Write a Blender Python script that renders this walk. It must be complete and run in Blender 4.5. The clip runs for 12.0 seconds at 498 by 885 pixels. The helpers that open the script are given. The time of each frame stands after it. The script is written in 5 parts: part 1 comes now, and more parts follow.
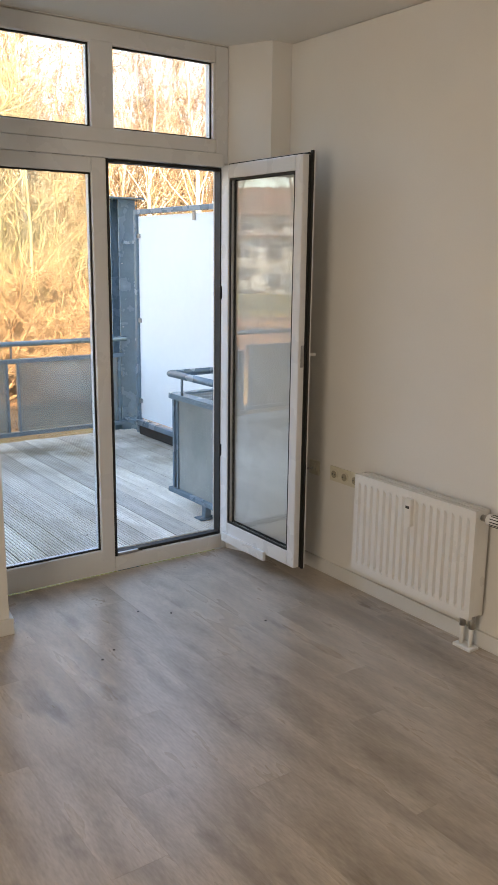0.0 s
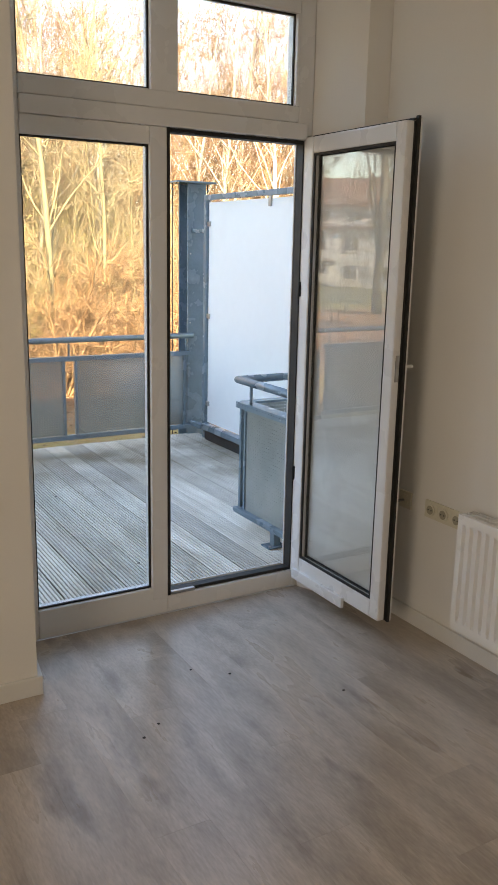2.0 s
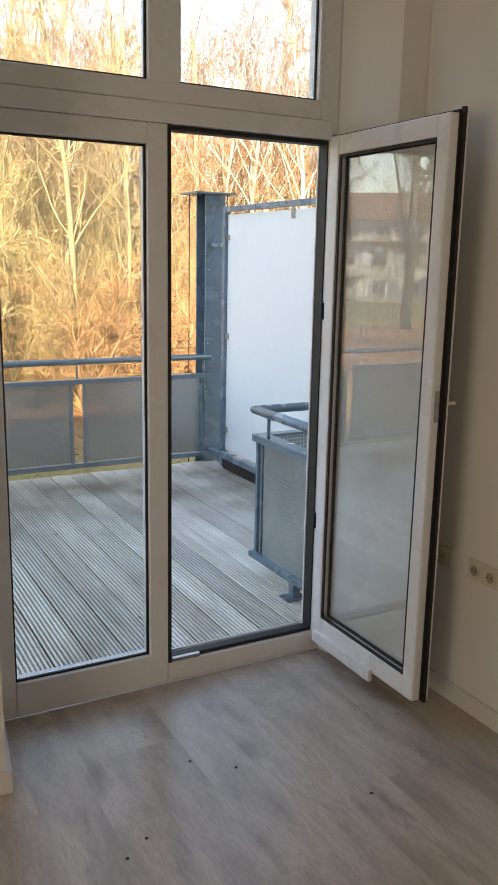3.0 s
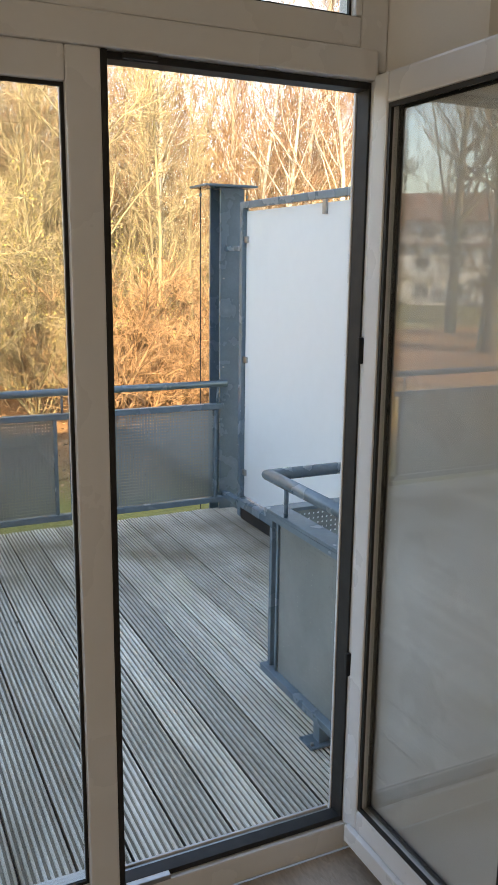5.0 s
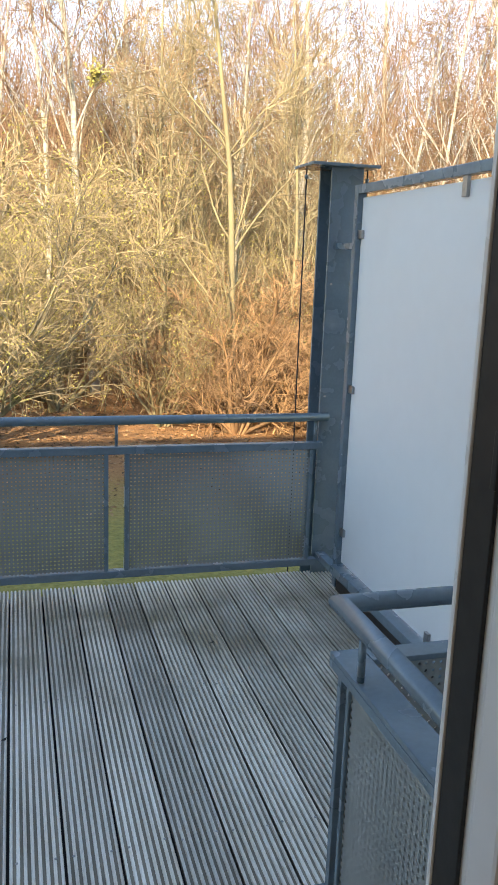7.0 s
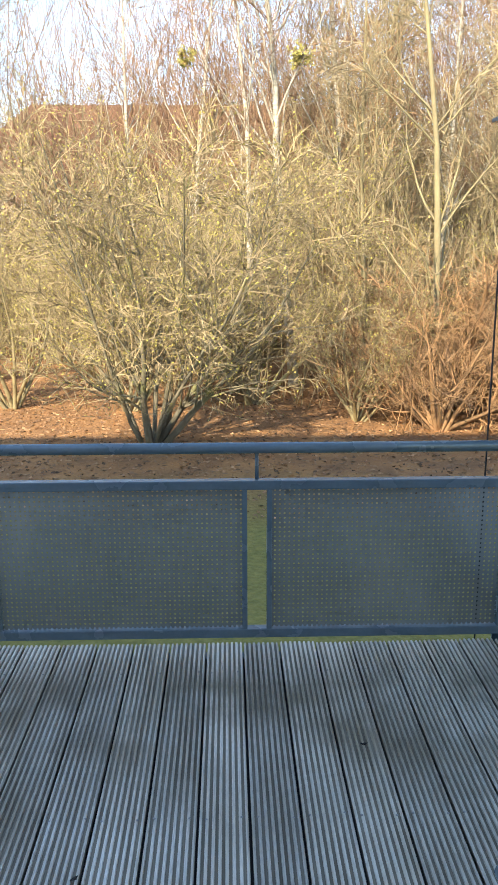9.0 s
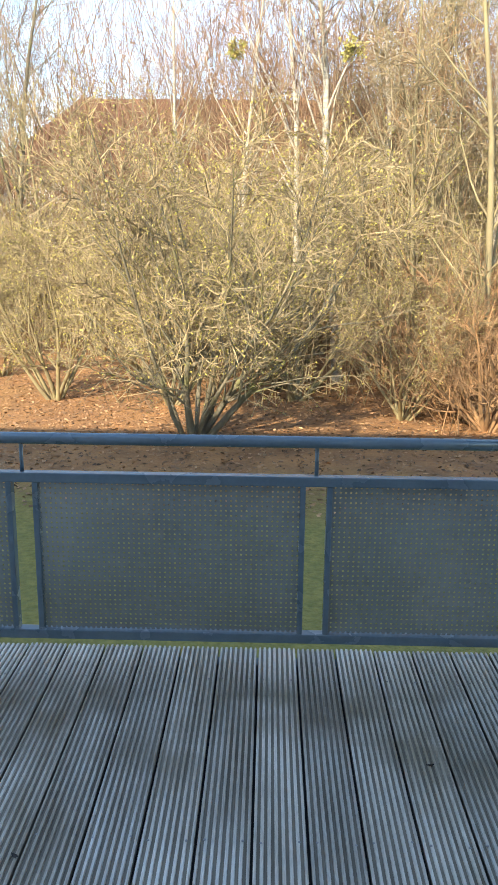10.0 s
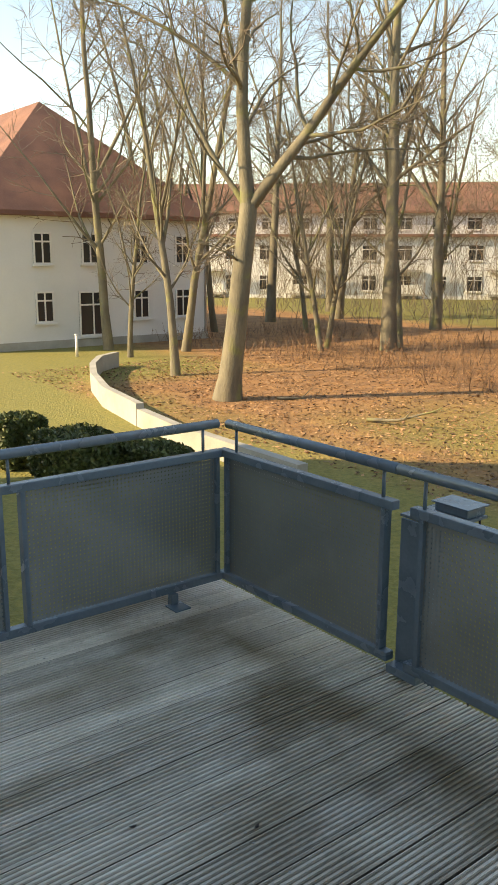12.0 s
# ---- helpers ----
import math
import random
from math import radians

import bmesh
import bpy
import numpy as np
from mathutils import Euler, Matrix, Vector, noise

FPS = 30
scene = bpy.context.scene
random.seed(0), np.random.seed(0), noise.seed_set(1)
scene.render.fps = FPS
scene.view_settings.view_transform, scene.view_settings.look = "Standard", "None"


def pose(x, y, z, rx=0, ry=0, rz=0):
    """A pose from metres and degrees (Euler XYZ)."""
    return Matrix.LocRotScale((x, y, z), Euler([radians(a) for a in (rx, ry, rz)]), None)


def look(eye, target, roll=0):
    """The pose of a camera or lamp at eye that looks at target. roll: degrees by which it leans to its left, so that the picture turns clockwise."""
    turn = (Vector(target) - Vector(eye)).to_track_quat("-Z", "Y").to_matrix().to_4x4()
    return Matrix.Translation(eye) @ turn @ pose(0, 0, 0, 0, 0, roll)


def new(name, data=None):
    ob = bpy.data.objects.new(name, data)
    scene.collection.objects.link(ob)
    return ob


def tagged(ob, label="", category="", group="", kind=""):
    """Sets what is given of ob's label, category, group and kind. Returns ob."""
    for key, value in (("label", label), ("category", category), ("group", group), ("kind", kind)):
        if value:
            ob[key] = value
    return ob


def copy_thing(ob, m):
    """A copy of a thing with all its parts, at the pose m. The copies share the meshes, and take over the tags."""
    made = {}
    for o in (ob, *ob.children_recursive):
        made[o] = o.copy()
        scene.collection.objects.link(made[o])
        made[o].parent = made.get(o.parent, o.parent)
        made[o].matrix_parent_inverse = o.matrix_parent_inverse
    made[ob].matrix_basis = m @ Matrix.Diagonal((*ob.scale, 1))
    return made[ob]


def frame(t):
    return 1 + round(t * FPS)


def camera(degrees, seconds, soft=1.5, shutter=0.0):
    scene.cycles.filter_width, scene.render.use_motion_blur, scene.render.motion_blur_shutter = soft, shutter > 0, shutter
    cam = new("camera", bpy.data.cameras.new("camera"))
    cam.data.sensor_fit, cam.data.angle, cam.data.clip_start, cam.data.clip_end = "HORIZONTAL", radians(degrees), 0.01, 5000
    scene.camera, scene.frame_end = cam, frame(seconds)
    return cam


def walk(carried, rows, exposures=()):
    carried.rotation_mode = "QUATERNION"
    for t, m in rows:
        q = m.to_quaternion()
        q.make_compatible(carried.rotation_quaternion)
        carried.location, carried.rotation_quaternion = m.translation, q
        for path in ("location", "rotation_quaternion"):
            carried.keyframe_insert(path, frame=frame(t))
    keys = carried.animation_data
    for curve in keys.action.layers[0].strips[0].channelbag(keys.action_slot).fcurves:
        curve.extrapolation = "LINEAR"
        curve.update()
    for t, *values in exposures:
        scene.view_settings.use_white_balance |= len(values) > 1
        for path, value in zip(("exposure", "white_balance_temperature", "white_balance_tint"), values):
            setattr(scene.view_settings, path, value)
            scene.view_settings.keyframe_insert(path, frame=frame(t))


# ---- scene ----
cam = camera(33.4, 12.0)
PATH = [
    (0, (-2.581, -3.987, 1.698), (-1.454, -2.394, 1.261), 0.7),
    (0.5, (-2.543, -3.944, 1.686), (-1.513, -2.293, 1.223), 1.0),
    (1, (-2.457, -3.773, 1.684), (-1.458, -2.106, 1.211), 1.0),
    (1.5, (-2.361, -3.584, 1.687), (-1.361, -1.919, 1.21), 0.7),
    (2, (-2.21, -3.38, 1.69), (-1.226, -1.7, 1.231), 1.2),
    (2.5, (-2.06, -3.174, 1.693), (-1.1, -1.475, 1.255), 1.2),
    (4.5, (-1.377, -2.17, 1.71), (-0.526, -0.409, 1.29), 1.0),
    (5, (-1.213, -1.908, 1.722), (-0.37, -0.144, 1.3), 0.7),
    (5.5, (-1.004, -1.67, 1.726), (-0.216, 0.119, 1.306), 1.6),
    (6, (-0.791, -1.369, 1.711), (-0.085, 0.451, 1.277), 1.9),
    (6.5, (-0.676, -1.119, 1.72), (-0.028, 0.722, 1.286), 1.9),
    (7, (-0.535, -0.86, 1.71), (0.004, 1.019, 1.289), 2.1),
    (7.5, (-0.402, -0.592, 1.726), (-0.05, 1.328, 1.29), 2.8),
    (9.5, (-0.145, 0.067, 1.713), (-0.138, 2.013, 1.249), -0.4),
    (10, (-0.242, 0.168, 1.659), (-0.285, 2.112, 1.191), 0.6),
    (10.5, (-0.275, 0.407, 1.661), (-0.446, 2.347, 1.207), 1.4),
    (11, (-0.297, 0.595, 1.649), (-0.799, 2.486, 1.240), 1.1),
    (11.5, (-0.236, 0.698, 1.683), (-1.339, 2.314, 1.264), 0.6),
    (11.8, (-0.269, 0.816, 1.709), (-1.665, 2.182, 1.28), 0.4),
    (12, (-0.286, 0.835, 1.74), (-1.827, 2.033, 1.304), 0.2),
]
walk(cam, [(t, look(eye, target, roll)) for t, eye, target, roll in PATH],
     exposures=[(0, 3.25, 8300, 13), (2.5, 2.95, 8700, 13), (5.5, 2.5, 9000, 13), (7.5, 2.05, 7800, 9), (10, 1.95, 7300, 8), (11, 1.7, 8500, 10), (12, 1.55, 9900, 10)])

# ---- world, sun and large lights ----
SUN_EL = 28.0
sun_dir = Vector((-0.44, -0.90, math.tan(radians(SUN_EL))))
world = bpy.data.worlds.new("world")
scene.world = world
world.use_nodes = True
wn = world.node_tree.nodes
sky = wn.new("ShaderNodeTexSky")
sky.sky_type = "NISHITA"
sky.sun_disc = False
sky.sun_elevation = radians(SUN_EL)
sky.sun_rotation = math.atan2(sun_dir.x, sun_dir.y)
sky.dust_density = 0.3
sky.ozone_density = 2.5
world.node_tree.links.new(sky.outputs[0], wn["Background"].inputs[0])
wn["Background"].inputs[1].default_value = 0.135
sun = new("sun", bpy.data.lights.new("sun", "SUN"))
sun.data.energy, sun.data.angle, sun.data.color = 2.9, radians(0.5), (1.0, 0.90, 0.74)
sun.matrix_world = look(sun_dir * 30, (0, 0, 0))
# Area lamp added to lift the room's light; no such window is known.
room_fill = new("room_fill_lamp", bpy.data.lights.new("room_fill_lamp", "AREA"))
room_fill.data.shape, room_fill.data.size, room_fill.data.size_y, room_fill.data.energy = "RECTANGLE", 1.5, 1.3, 5.2
room_fill.data.color = (1.0, 0.97, 0.94)
room_fill.matrix_world = look((-4.47, -3.4, 1.6), (0, -3.4, 1.3))



# ---- materials ----
def material(name, color, rough=0.6, metal=0.0, second=None, scale=6.0, fine=60.0, vary=0.25, bump=0.15, stretch=(1, 1, 1),
             piece=0.0, stain=None, stain_scale=1.2, stain_at=0.55, bump_depth=0.004, spec=0.5, island=0.0):
    m = bpy.data.materials.new(name)
    m.use_nodes = True
    nt = m.node_tree
    N, L = nt.nodes, nt.links
    p = N["Principled BSDF"]
    p.inputs["Metallic"].default_value = metal
    p.inputs["Specular IOR Level"].default_value = spec
    tc = N.new("ShaderNodeTexCoord")
    src = tc.outputs["Object"]
    mp = N.new("ShaderNodeMapping")
    mp.inputs["Scale"].default_value = stretch
    L.new(src, mp.inputs["Vector"])
    info = N.new("ShaderNodeObjectInfo")
    if piece:
        add = N.new("ShaderNodeVectorMath")
        add.operation = "ADD"
        sc = N.new("ShaderNodeVectorMath")
        sc.operation = "SCALE"
        sc.inputs[0].default_value = (37, 19, 11)
        L.new(info.outputs["Random"], sc.inputs["Scale"])
        L.new(mp.outputs[0], add.inputs[0])
        L.new(sc.outputs[0], add.inputs[1])
        vec = add.outputs[0]
    else:
        vec = mp.outputs[0]
    a = N.new("ShaderNodeTexNoise")
    a.inputs["Scale"].default_value, a.inputs["Detail"].default_value = scale, 5
    b = N.new("ShaderNodeTexNoise")
    b.inputs["Scale"].default_value, b.inputs["Detail"].default_value = fine, 4
    L.new(vec, a.inputs["Vector"])
    L.new(vec, b.inputs["Vector"])
    second = second or tuple(c * (1 - vary) for c in color)
    ramp = N.new("ShaderNodeMapRange")
    ramp.inputs["From Min"].default_value, ramp.inputs["From Max"].default_value = 0.32, 0.68
    L.new(a.outputs[0], ramp.inputs["Value"])
    mix = N.new("ShaderNodeMix")
    mix.data_type = "RGBA"
    L.new(ramp.outputs[0], mix.inputs[0])
    mix.inputs[6].default_value = (*color, 1)
    mix.inputs[7].default_value = (*second, 1)
    out = mix.outputs[2]
    if stain:
        s = N.new("ShaderNodeTexNoise")
        s.inputs["Scale"].default_value, s.inputs["Detail"].default_value = stain_scale, 6
        pos = N.new("ShaderNodeNewGeometry")
        drawn = N.new("ShaderNodeVectorMath")
        drawn.operation = "MULTIPLY"
        drawn.inputs[1].default_value = (1, 0.3, 1) if stretch[0] > 1 else (1, 1, 1)
        L.new(pos.outputs["Position"], drawn.inputs[0])
        L.new(drawn.outputs[0], s.inputs["Vector"])
        r = N.new("ShaderNodeMapRange")
        r.inputs["From Min"].default_value, r.inputs["From Max"].default_value = stain_at, stain_at + 0.15
        L.new(s.outputs[0], r.inputs["Value"])
        mx = N.new("ShaderNodeMix")
        mx.data_type = "RGBA"
        L.new(r.outputs[0], mx.inputs[0])
        L.new(out, mx.inputs[6])
        mx.inputs[7].default_value = (*stain, 1)
        out = mx.outputs[2]
    hsv = N.new("ShaderNodeHueSaturation")
    val = N.new("ShaderNodeMath")
    val.operation = "MULTIPLY_ADD"
    val.inputs[1].default_value, val.inputs[2].default_value = vary, 1 - vary / 2
    L.new(b.outputs[0], val.inputs[0])
    last = val.outputs[0]
    if piece:
        pv = N.new("ShaderNodeMath")
        pv.operation = "MULTIPLY_ADD"
        pv.inputs[1].default_value = piece
        L.new(info.outputs["Random"], pv.inputs[0])
        sub = N.new("ShaderNodeMath")
        sub.operation = "SUBTRACT"
        L.new(last, sub.inputs[0])
        sub.inputs[1].default_value = piece / 2
        L.new(sub.outputs[0], pv.inputs[2])
        last = pv.outputs[0]
    if island:
        gi = N.new("ShaderNodeNewGeometry")
        iv = N.new("ShaderNodeMath")
        iv.operation = "MULTIPLY_ADD"
        iv.inputs[1].default_value, iv.inputs[2].default_value = island, 1 - island / 2
        L.new(gi.outputs["Random Per Island"], iv.inputs[0])
        im = N.new("ShaderNodeMath")
        im.operation = "MULTIPLY"
        L.new(iv.outputs[0], im.inputs[0])
        L.new(last, im.inputs[1])
        last = im.outputs[0]
    L.new(last, hsv.inputs["Value"])
    L.new(out, hsv.inputs["Color"])
    L.new(hsv.outputs[0], p.inputs["Base Color"])
    rr = N.new("ShaderNodeMath")
    rr.operation = "MULTIPLY_ADD"
    rr.inputs[1].default_value, rr.inputs[2].default_value = 0.2, max(rough - 0.1, 0.02)
    L.new(a.outputs[0], rr.inputs[0])
    L.new(rr.outputs[0], p.inputs["Roughness"])
    if bump:
        bp = N.new("ShaderNodeBump")
        bp.inputs["Strength"].default_value, bp.inputs["Distance"].default_value = bump, bump_depth
        L.new(b.outputs[0], bp.inputs["Height"])
        L.new(bp.outputs[0], p.inputs["Normal"])
    return m


def glass_material():
    m = bpy.data.materials.new("window_glass")
    m.use_nodes = True
    N, L = m.node_tree.nodes, m.node_tree.links
    N.remove(N["Principled BSDF"])
    tr, gl, mx, lw = (N.new("ShaderNodeBsdfTransparent"), N.new("ShaderNodeBsdfGlossy"), N.new("ShaderNodeMixShader"), N.new("ShaderNodeLayerWeight"))
    tr.inputs[0].default_value = (0.97, 0.985, 0.98, 1)
    gl.inputs["Roughness"].default_value = 0.004
    pw, ma = N.new("ShaderNodeMath"), N.new("ShaderNodeMath")
    pw.operation, ma.operation = "POWER", "MULTIPLY_ADD"
    pw.inputs[1].default_value = 3.2
    ma.inputs[1].default_value, ma.inputs[2].default_value = 0.9, 0.085
    lw.inputs[0].default_value = 0.5
    L.new(lw.outputs["Facing"], pw.inputs[0])
    L.new(pw.outputs[0], ma.inputs[0])
    L.new(ma.outputs[0], mx.inputs[0])
    L.new(tr.outputs[0], mx.inputs[1])
    L.new(gl.outputs[0], mx.inputs[2])
    L.new(mx.outputs[0], N["Material Output"].inputs[0])
    return m


def perforated_material(name, plane):
    """Grey coated sheet with a square grid of round holes; plane gives the two axes that it spans."""
    m = material(name, (0.41, 0.445, 0.43), 0.20, 0.5, (0.33, 0.36, 0.345), 2.0, 30, 0.15, 0.05, stain=(0.45, 0.47, 0.45), stain_scale=1.6)
    N, L = m.node_tree.nodes, m.node_tree.links
    g = N.new("ShaderNodeNewGeometry")
    sep = N.new("ShaderNodeSeparateXYZ")
    L.new(g.outputs["Position"], sep.inputs[0])
    sq = []
    for ax in plane:
        d = N.new("ShaderNodeMath")
        d.operation = "DIVIDE"
        L.new(sep.outputs[ax], d.inputs[0])
        d.inputs[1].default_value = 0.0205
        f = N.new("ShaderNodeMath")
        f.operation = "FRACT"
        L.new(d.outputs[0], f.inputs[0])
        s = N.new("ShaderNodeMath")
        s.operation = "SUBTRACT"
        L.new(f.outputs[0], s.inputs[0])
        s.inputs[1].default_value = 0.5
        q = N.new("ShaderNodeMath")
        q.operation = "MULTIPLY"
        L.new(s.outputs[0], q.inputs[0])
        L.new(s.outputs[0], q.inputs[1])
        sq.append(q)
    sm = N.new("ShaderNodeMath")
    L.new(sq[0].outputs[0], sm.inputs[0])
    L.new(sq[1].outputs[0], sm.inputs[1])
    lt = N.new("ShaderNodeMath")
    lt.operation = "LESS_THAN"
    L.new(sm.outputs[0], lt.inputs[0])
    lt.inputs[1].default_value = 0.048
    tr, mx = N.new("ShaderNodeBsdfTransparent"), N.new("ShaderNodeMixShader")
    L.new(lt.outputs[0], mx.inputs[0])
    L.new(N["Principled BSDF"].outputs[0], mx.inputs[1])
    L.new(tr.outputs[0], mx.inputs[2])
    L.new(mx.outputs[0], N["Material Output"].inputs[0])
    return m


M_WALL = material("wall_paint", (0.79, 0.77, 0.73), 0.85, 0, (0.76, 0.74, 0.70), 1.5, 180, 0.04, 0.12, bump_depth=0.002)
M_CEIL = material("ceiling_paint", (0.76, 0.74, 0.70), 0.9, 0, None, 2, 150, 0.04, 0.1, bump_depth=0.002)
M_PVC = material("white_pvc", (0.74, 0.74, 0.74), 0.28, 0, (0.71, 0.71, 0.70), 3, 40, 0.04, 0.02)
M_TRIM = material("trim_paint", (0.74, 0.73, 0.70), 0.4, 0, None, 3, 60, 0.05, 0.03)
M_GASKET = material("black_gasket", (0.015, 0.014, 0.013), 0.6, 0, None, 20, 90, 0.2, 0.05)
M_STEEL = material("bare_steel", (0.45, 0.44, 0.43), 0.35, 0.9, None, 30, 120, 0.2, 0.05)
M_GLASS = glass_material()
M_ENAMEL = material("radiator_enamel", (0.80, 0.79, 0.76), 0.3, 0, (0.77, 0.76, 0.73), 4, 50, 0.04, 0.02)
M_GRILLE = material("radiator_grille", (0.42, 0.41, 0.39), 0.5, 0.2, None, 10, 60, 0.15, 0.05)
M_PLASTIC = material("white_plastic", (0.80, 0.79, 0.76), 0.35, 0, None, 10, 60, 0.04, 0.02)
M_CREAM = material("cream_plastic", (0.68, 0.64, 0.52), 0.4, 0, None, 10, 60, 0.05, 0.02)
# Darker copy of the cream plastic, with the well's shade in its colour.
M_SOCKET = material("socket_well_shade", (0.36, 0.33, 0.25), 0.5, 0, None, 10, 60, 0.05, 0.02)
M_HOLE = material("socket_hole", (0.04, 0.037, 0.033), 0.6, 0, None, 10, 60, 0.1, 0.02)
M_FLOOR = material("oak_vinyl", (0.53, 0.45, 0.375), 0.30, 0, (0.34, 0.28, 0.225), 3.4, 42, 0.55, 0.10, (3, 0.6, 1), 0.03,
                   stain=(0.235, 0.187, 0.148), stain_scale=7.5, stain_at=0.585, bump_depth=0.0015)
M_DECK = material("weathered_larch", (0.86, 0.81, 0.73), 0.42, 0, (0.66, 0.60, 0.51), 2.6, 55, 0.6, 0.6, (6, 0.7, 1), 0.42,
                  stain=(0.36, 0.295, 0.20), stain_scale=2.6, stain_at=0.57, spec=0.7)
# Darker brown larch for groove floors and for board sides and undersides.
M_GROOVE = material("groove_dark_larch", (0.32, 0.28, 0.22), 0.7, 0, (0.16, 0.135, 0.10), 2.6, 55, 0.5, 0.4, (6, 0.7, 1), 0.3)
M_DARKWOOD = material("dark_kick_board", (0.045, 0.036, 0.032), 0.75, 0, None, 4, 60, 0.4, 0.3)
M_RAIL = material("blue_grey_coating", (0.17, 0.235, 0.28), 0.26, 0.1, (0.135, 0.19, 0.23), 7, 70, 0.22, 0.08, stain=(0.20, 0.265, 0.31), stain_scale=7, stain_at=0.62)
M_PERF = perforated_material("perforated_sheet_front", (0, 2))
M_PERF_SIDE = perforated_material("perforated_sheet_side", (1, 2))
M_SCREEN = material("white_laminate", (0.82, 0.83, 0.83), 0.4, 0, (0.79, 0.80, 0.80), 0.8, 14, 0.04, 0.02, stain=(0.77, 0.78, 0.78), stain_scale=1.1, stain_at=0.6)
M_RENDER = material("white_render", (0.74, 0.73, 0.71), 0.9, 0, (0.66, 0.66, 0.65), 0.4, 12, 0.06, 0.3)
M_ROOF = material("clay_tiles", (0.27, 0.125, 0.08), 0.8, 0, (0.17, 0.08, 0.058), 0.7, 14, 0.3, 0.5, bump_depth=0.05)
M_WINDARK = material("far_window_glass", (0.03, 0.035, 0.04), 0.08, 0, None, 0.8, 5, 0.3, 0)
M_BARK = material("grey_green_bark", (0.23, 0.20, 0.135), 0.9, 0, (0.13, 0.115, 0.085), 3, 30, 0.4, 0.7, (1, 1, 0.3), bump_depth=0.03, stain=(0.21, 0.21, 0.08), stain_scale=1.4)
M_TWIG = material("grey_brown_twig", (0.21, 0.165, 0.115), 0.85, 0, (0.14, 0.11, 0.08), 2, 20, 0.3, 0, island=0.7)
M_OLIVE = material("olive_bark", (0.296, 0.247, 0.129), 0.85, 0, (0.180, 0.145, 0.083), 1.5, 20, 0.35, 0.3)
M_ORANGE = material("russet_twig", (0.317, 0.184, 0.089), 0.85, 0, (0.230, 0.140, 0.076), 0.6, 12, 0.35, 0, island=1.1)
M_GOLD = material("golden_twig", (0.343, 0.270, 0.155), 0.85, 0, (0.244, 0.185, 0.108), 0.5, 12, 0.35, 0, island=1.1)
M_BIRCH = material("birch_bark", (0.54, 0.49, 0.40), 0.8, 0, (0.32, 0.28, 0.22), 4, 30, 0.3, 0.3, (1, 1, 4), stain=(0.06, 0.05, 0.045), stain_scale=5, stain_at=0.63)
M_BIRCHTWIG = material("birch_twig", (0.27, 0.155, 0.09), 0.85, 0, (0.20, 0.12, 0.075), 2, 20, 0.3, 0, island=0.8)
M_CATKIN = material("yellow_green_catkin", (0.44, 0.37, 0.095), 0.8, 0, (0.33, 0.31, 0.08), 3, 20, 0.35, 0, island=0.8)
M_HEDGE = material("hedge_leaf", (0.05, 0.075, 0.022), 0.6, 0, (0.10, 0.115, 0.03), 3, 20, 0.4, 0, island=1.0)
M_LEAFLITTER = material("dry_leaf", (0.358, 0.211, 0.107), 0.8, 0, (0.222, 0.124, 0.068), 1.5, 9, 0.5, 0, island=1.4)
M_CONCRETE = material("pale_concrete", (0.46, 0.44, 0.39), 0.9, 0, (0.33, 0.32, 0.28), 1.2, 18, 0.2, 0.4)


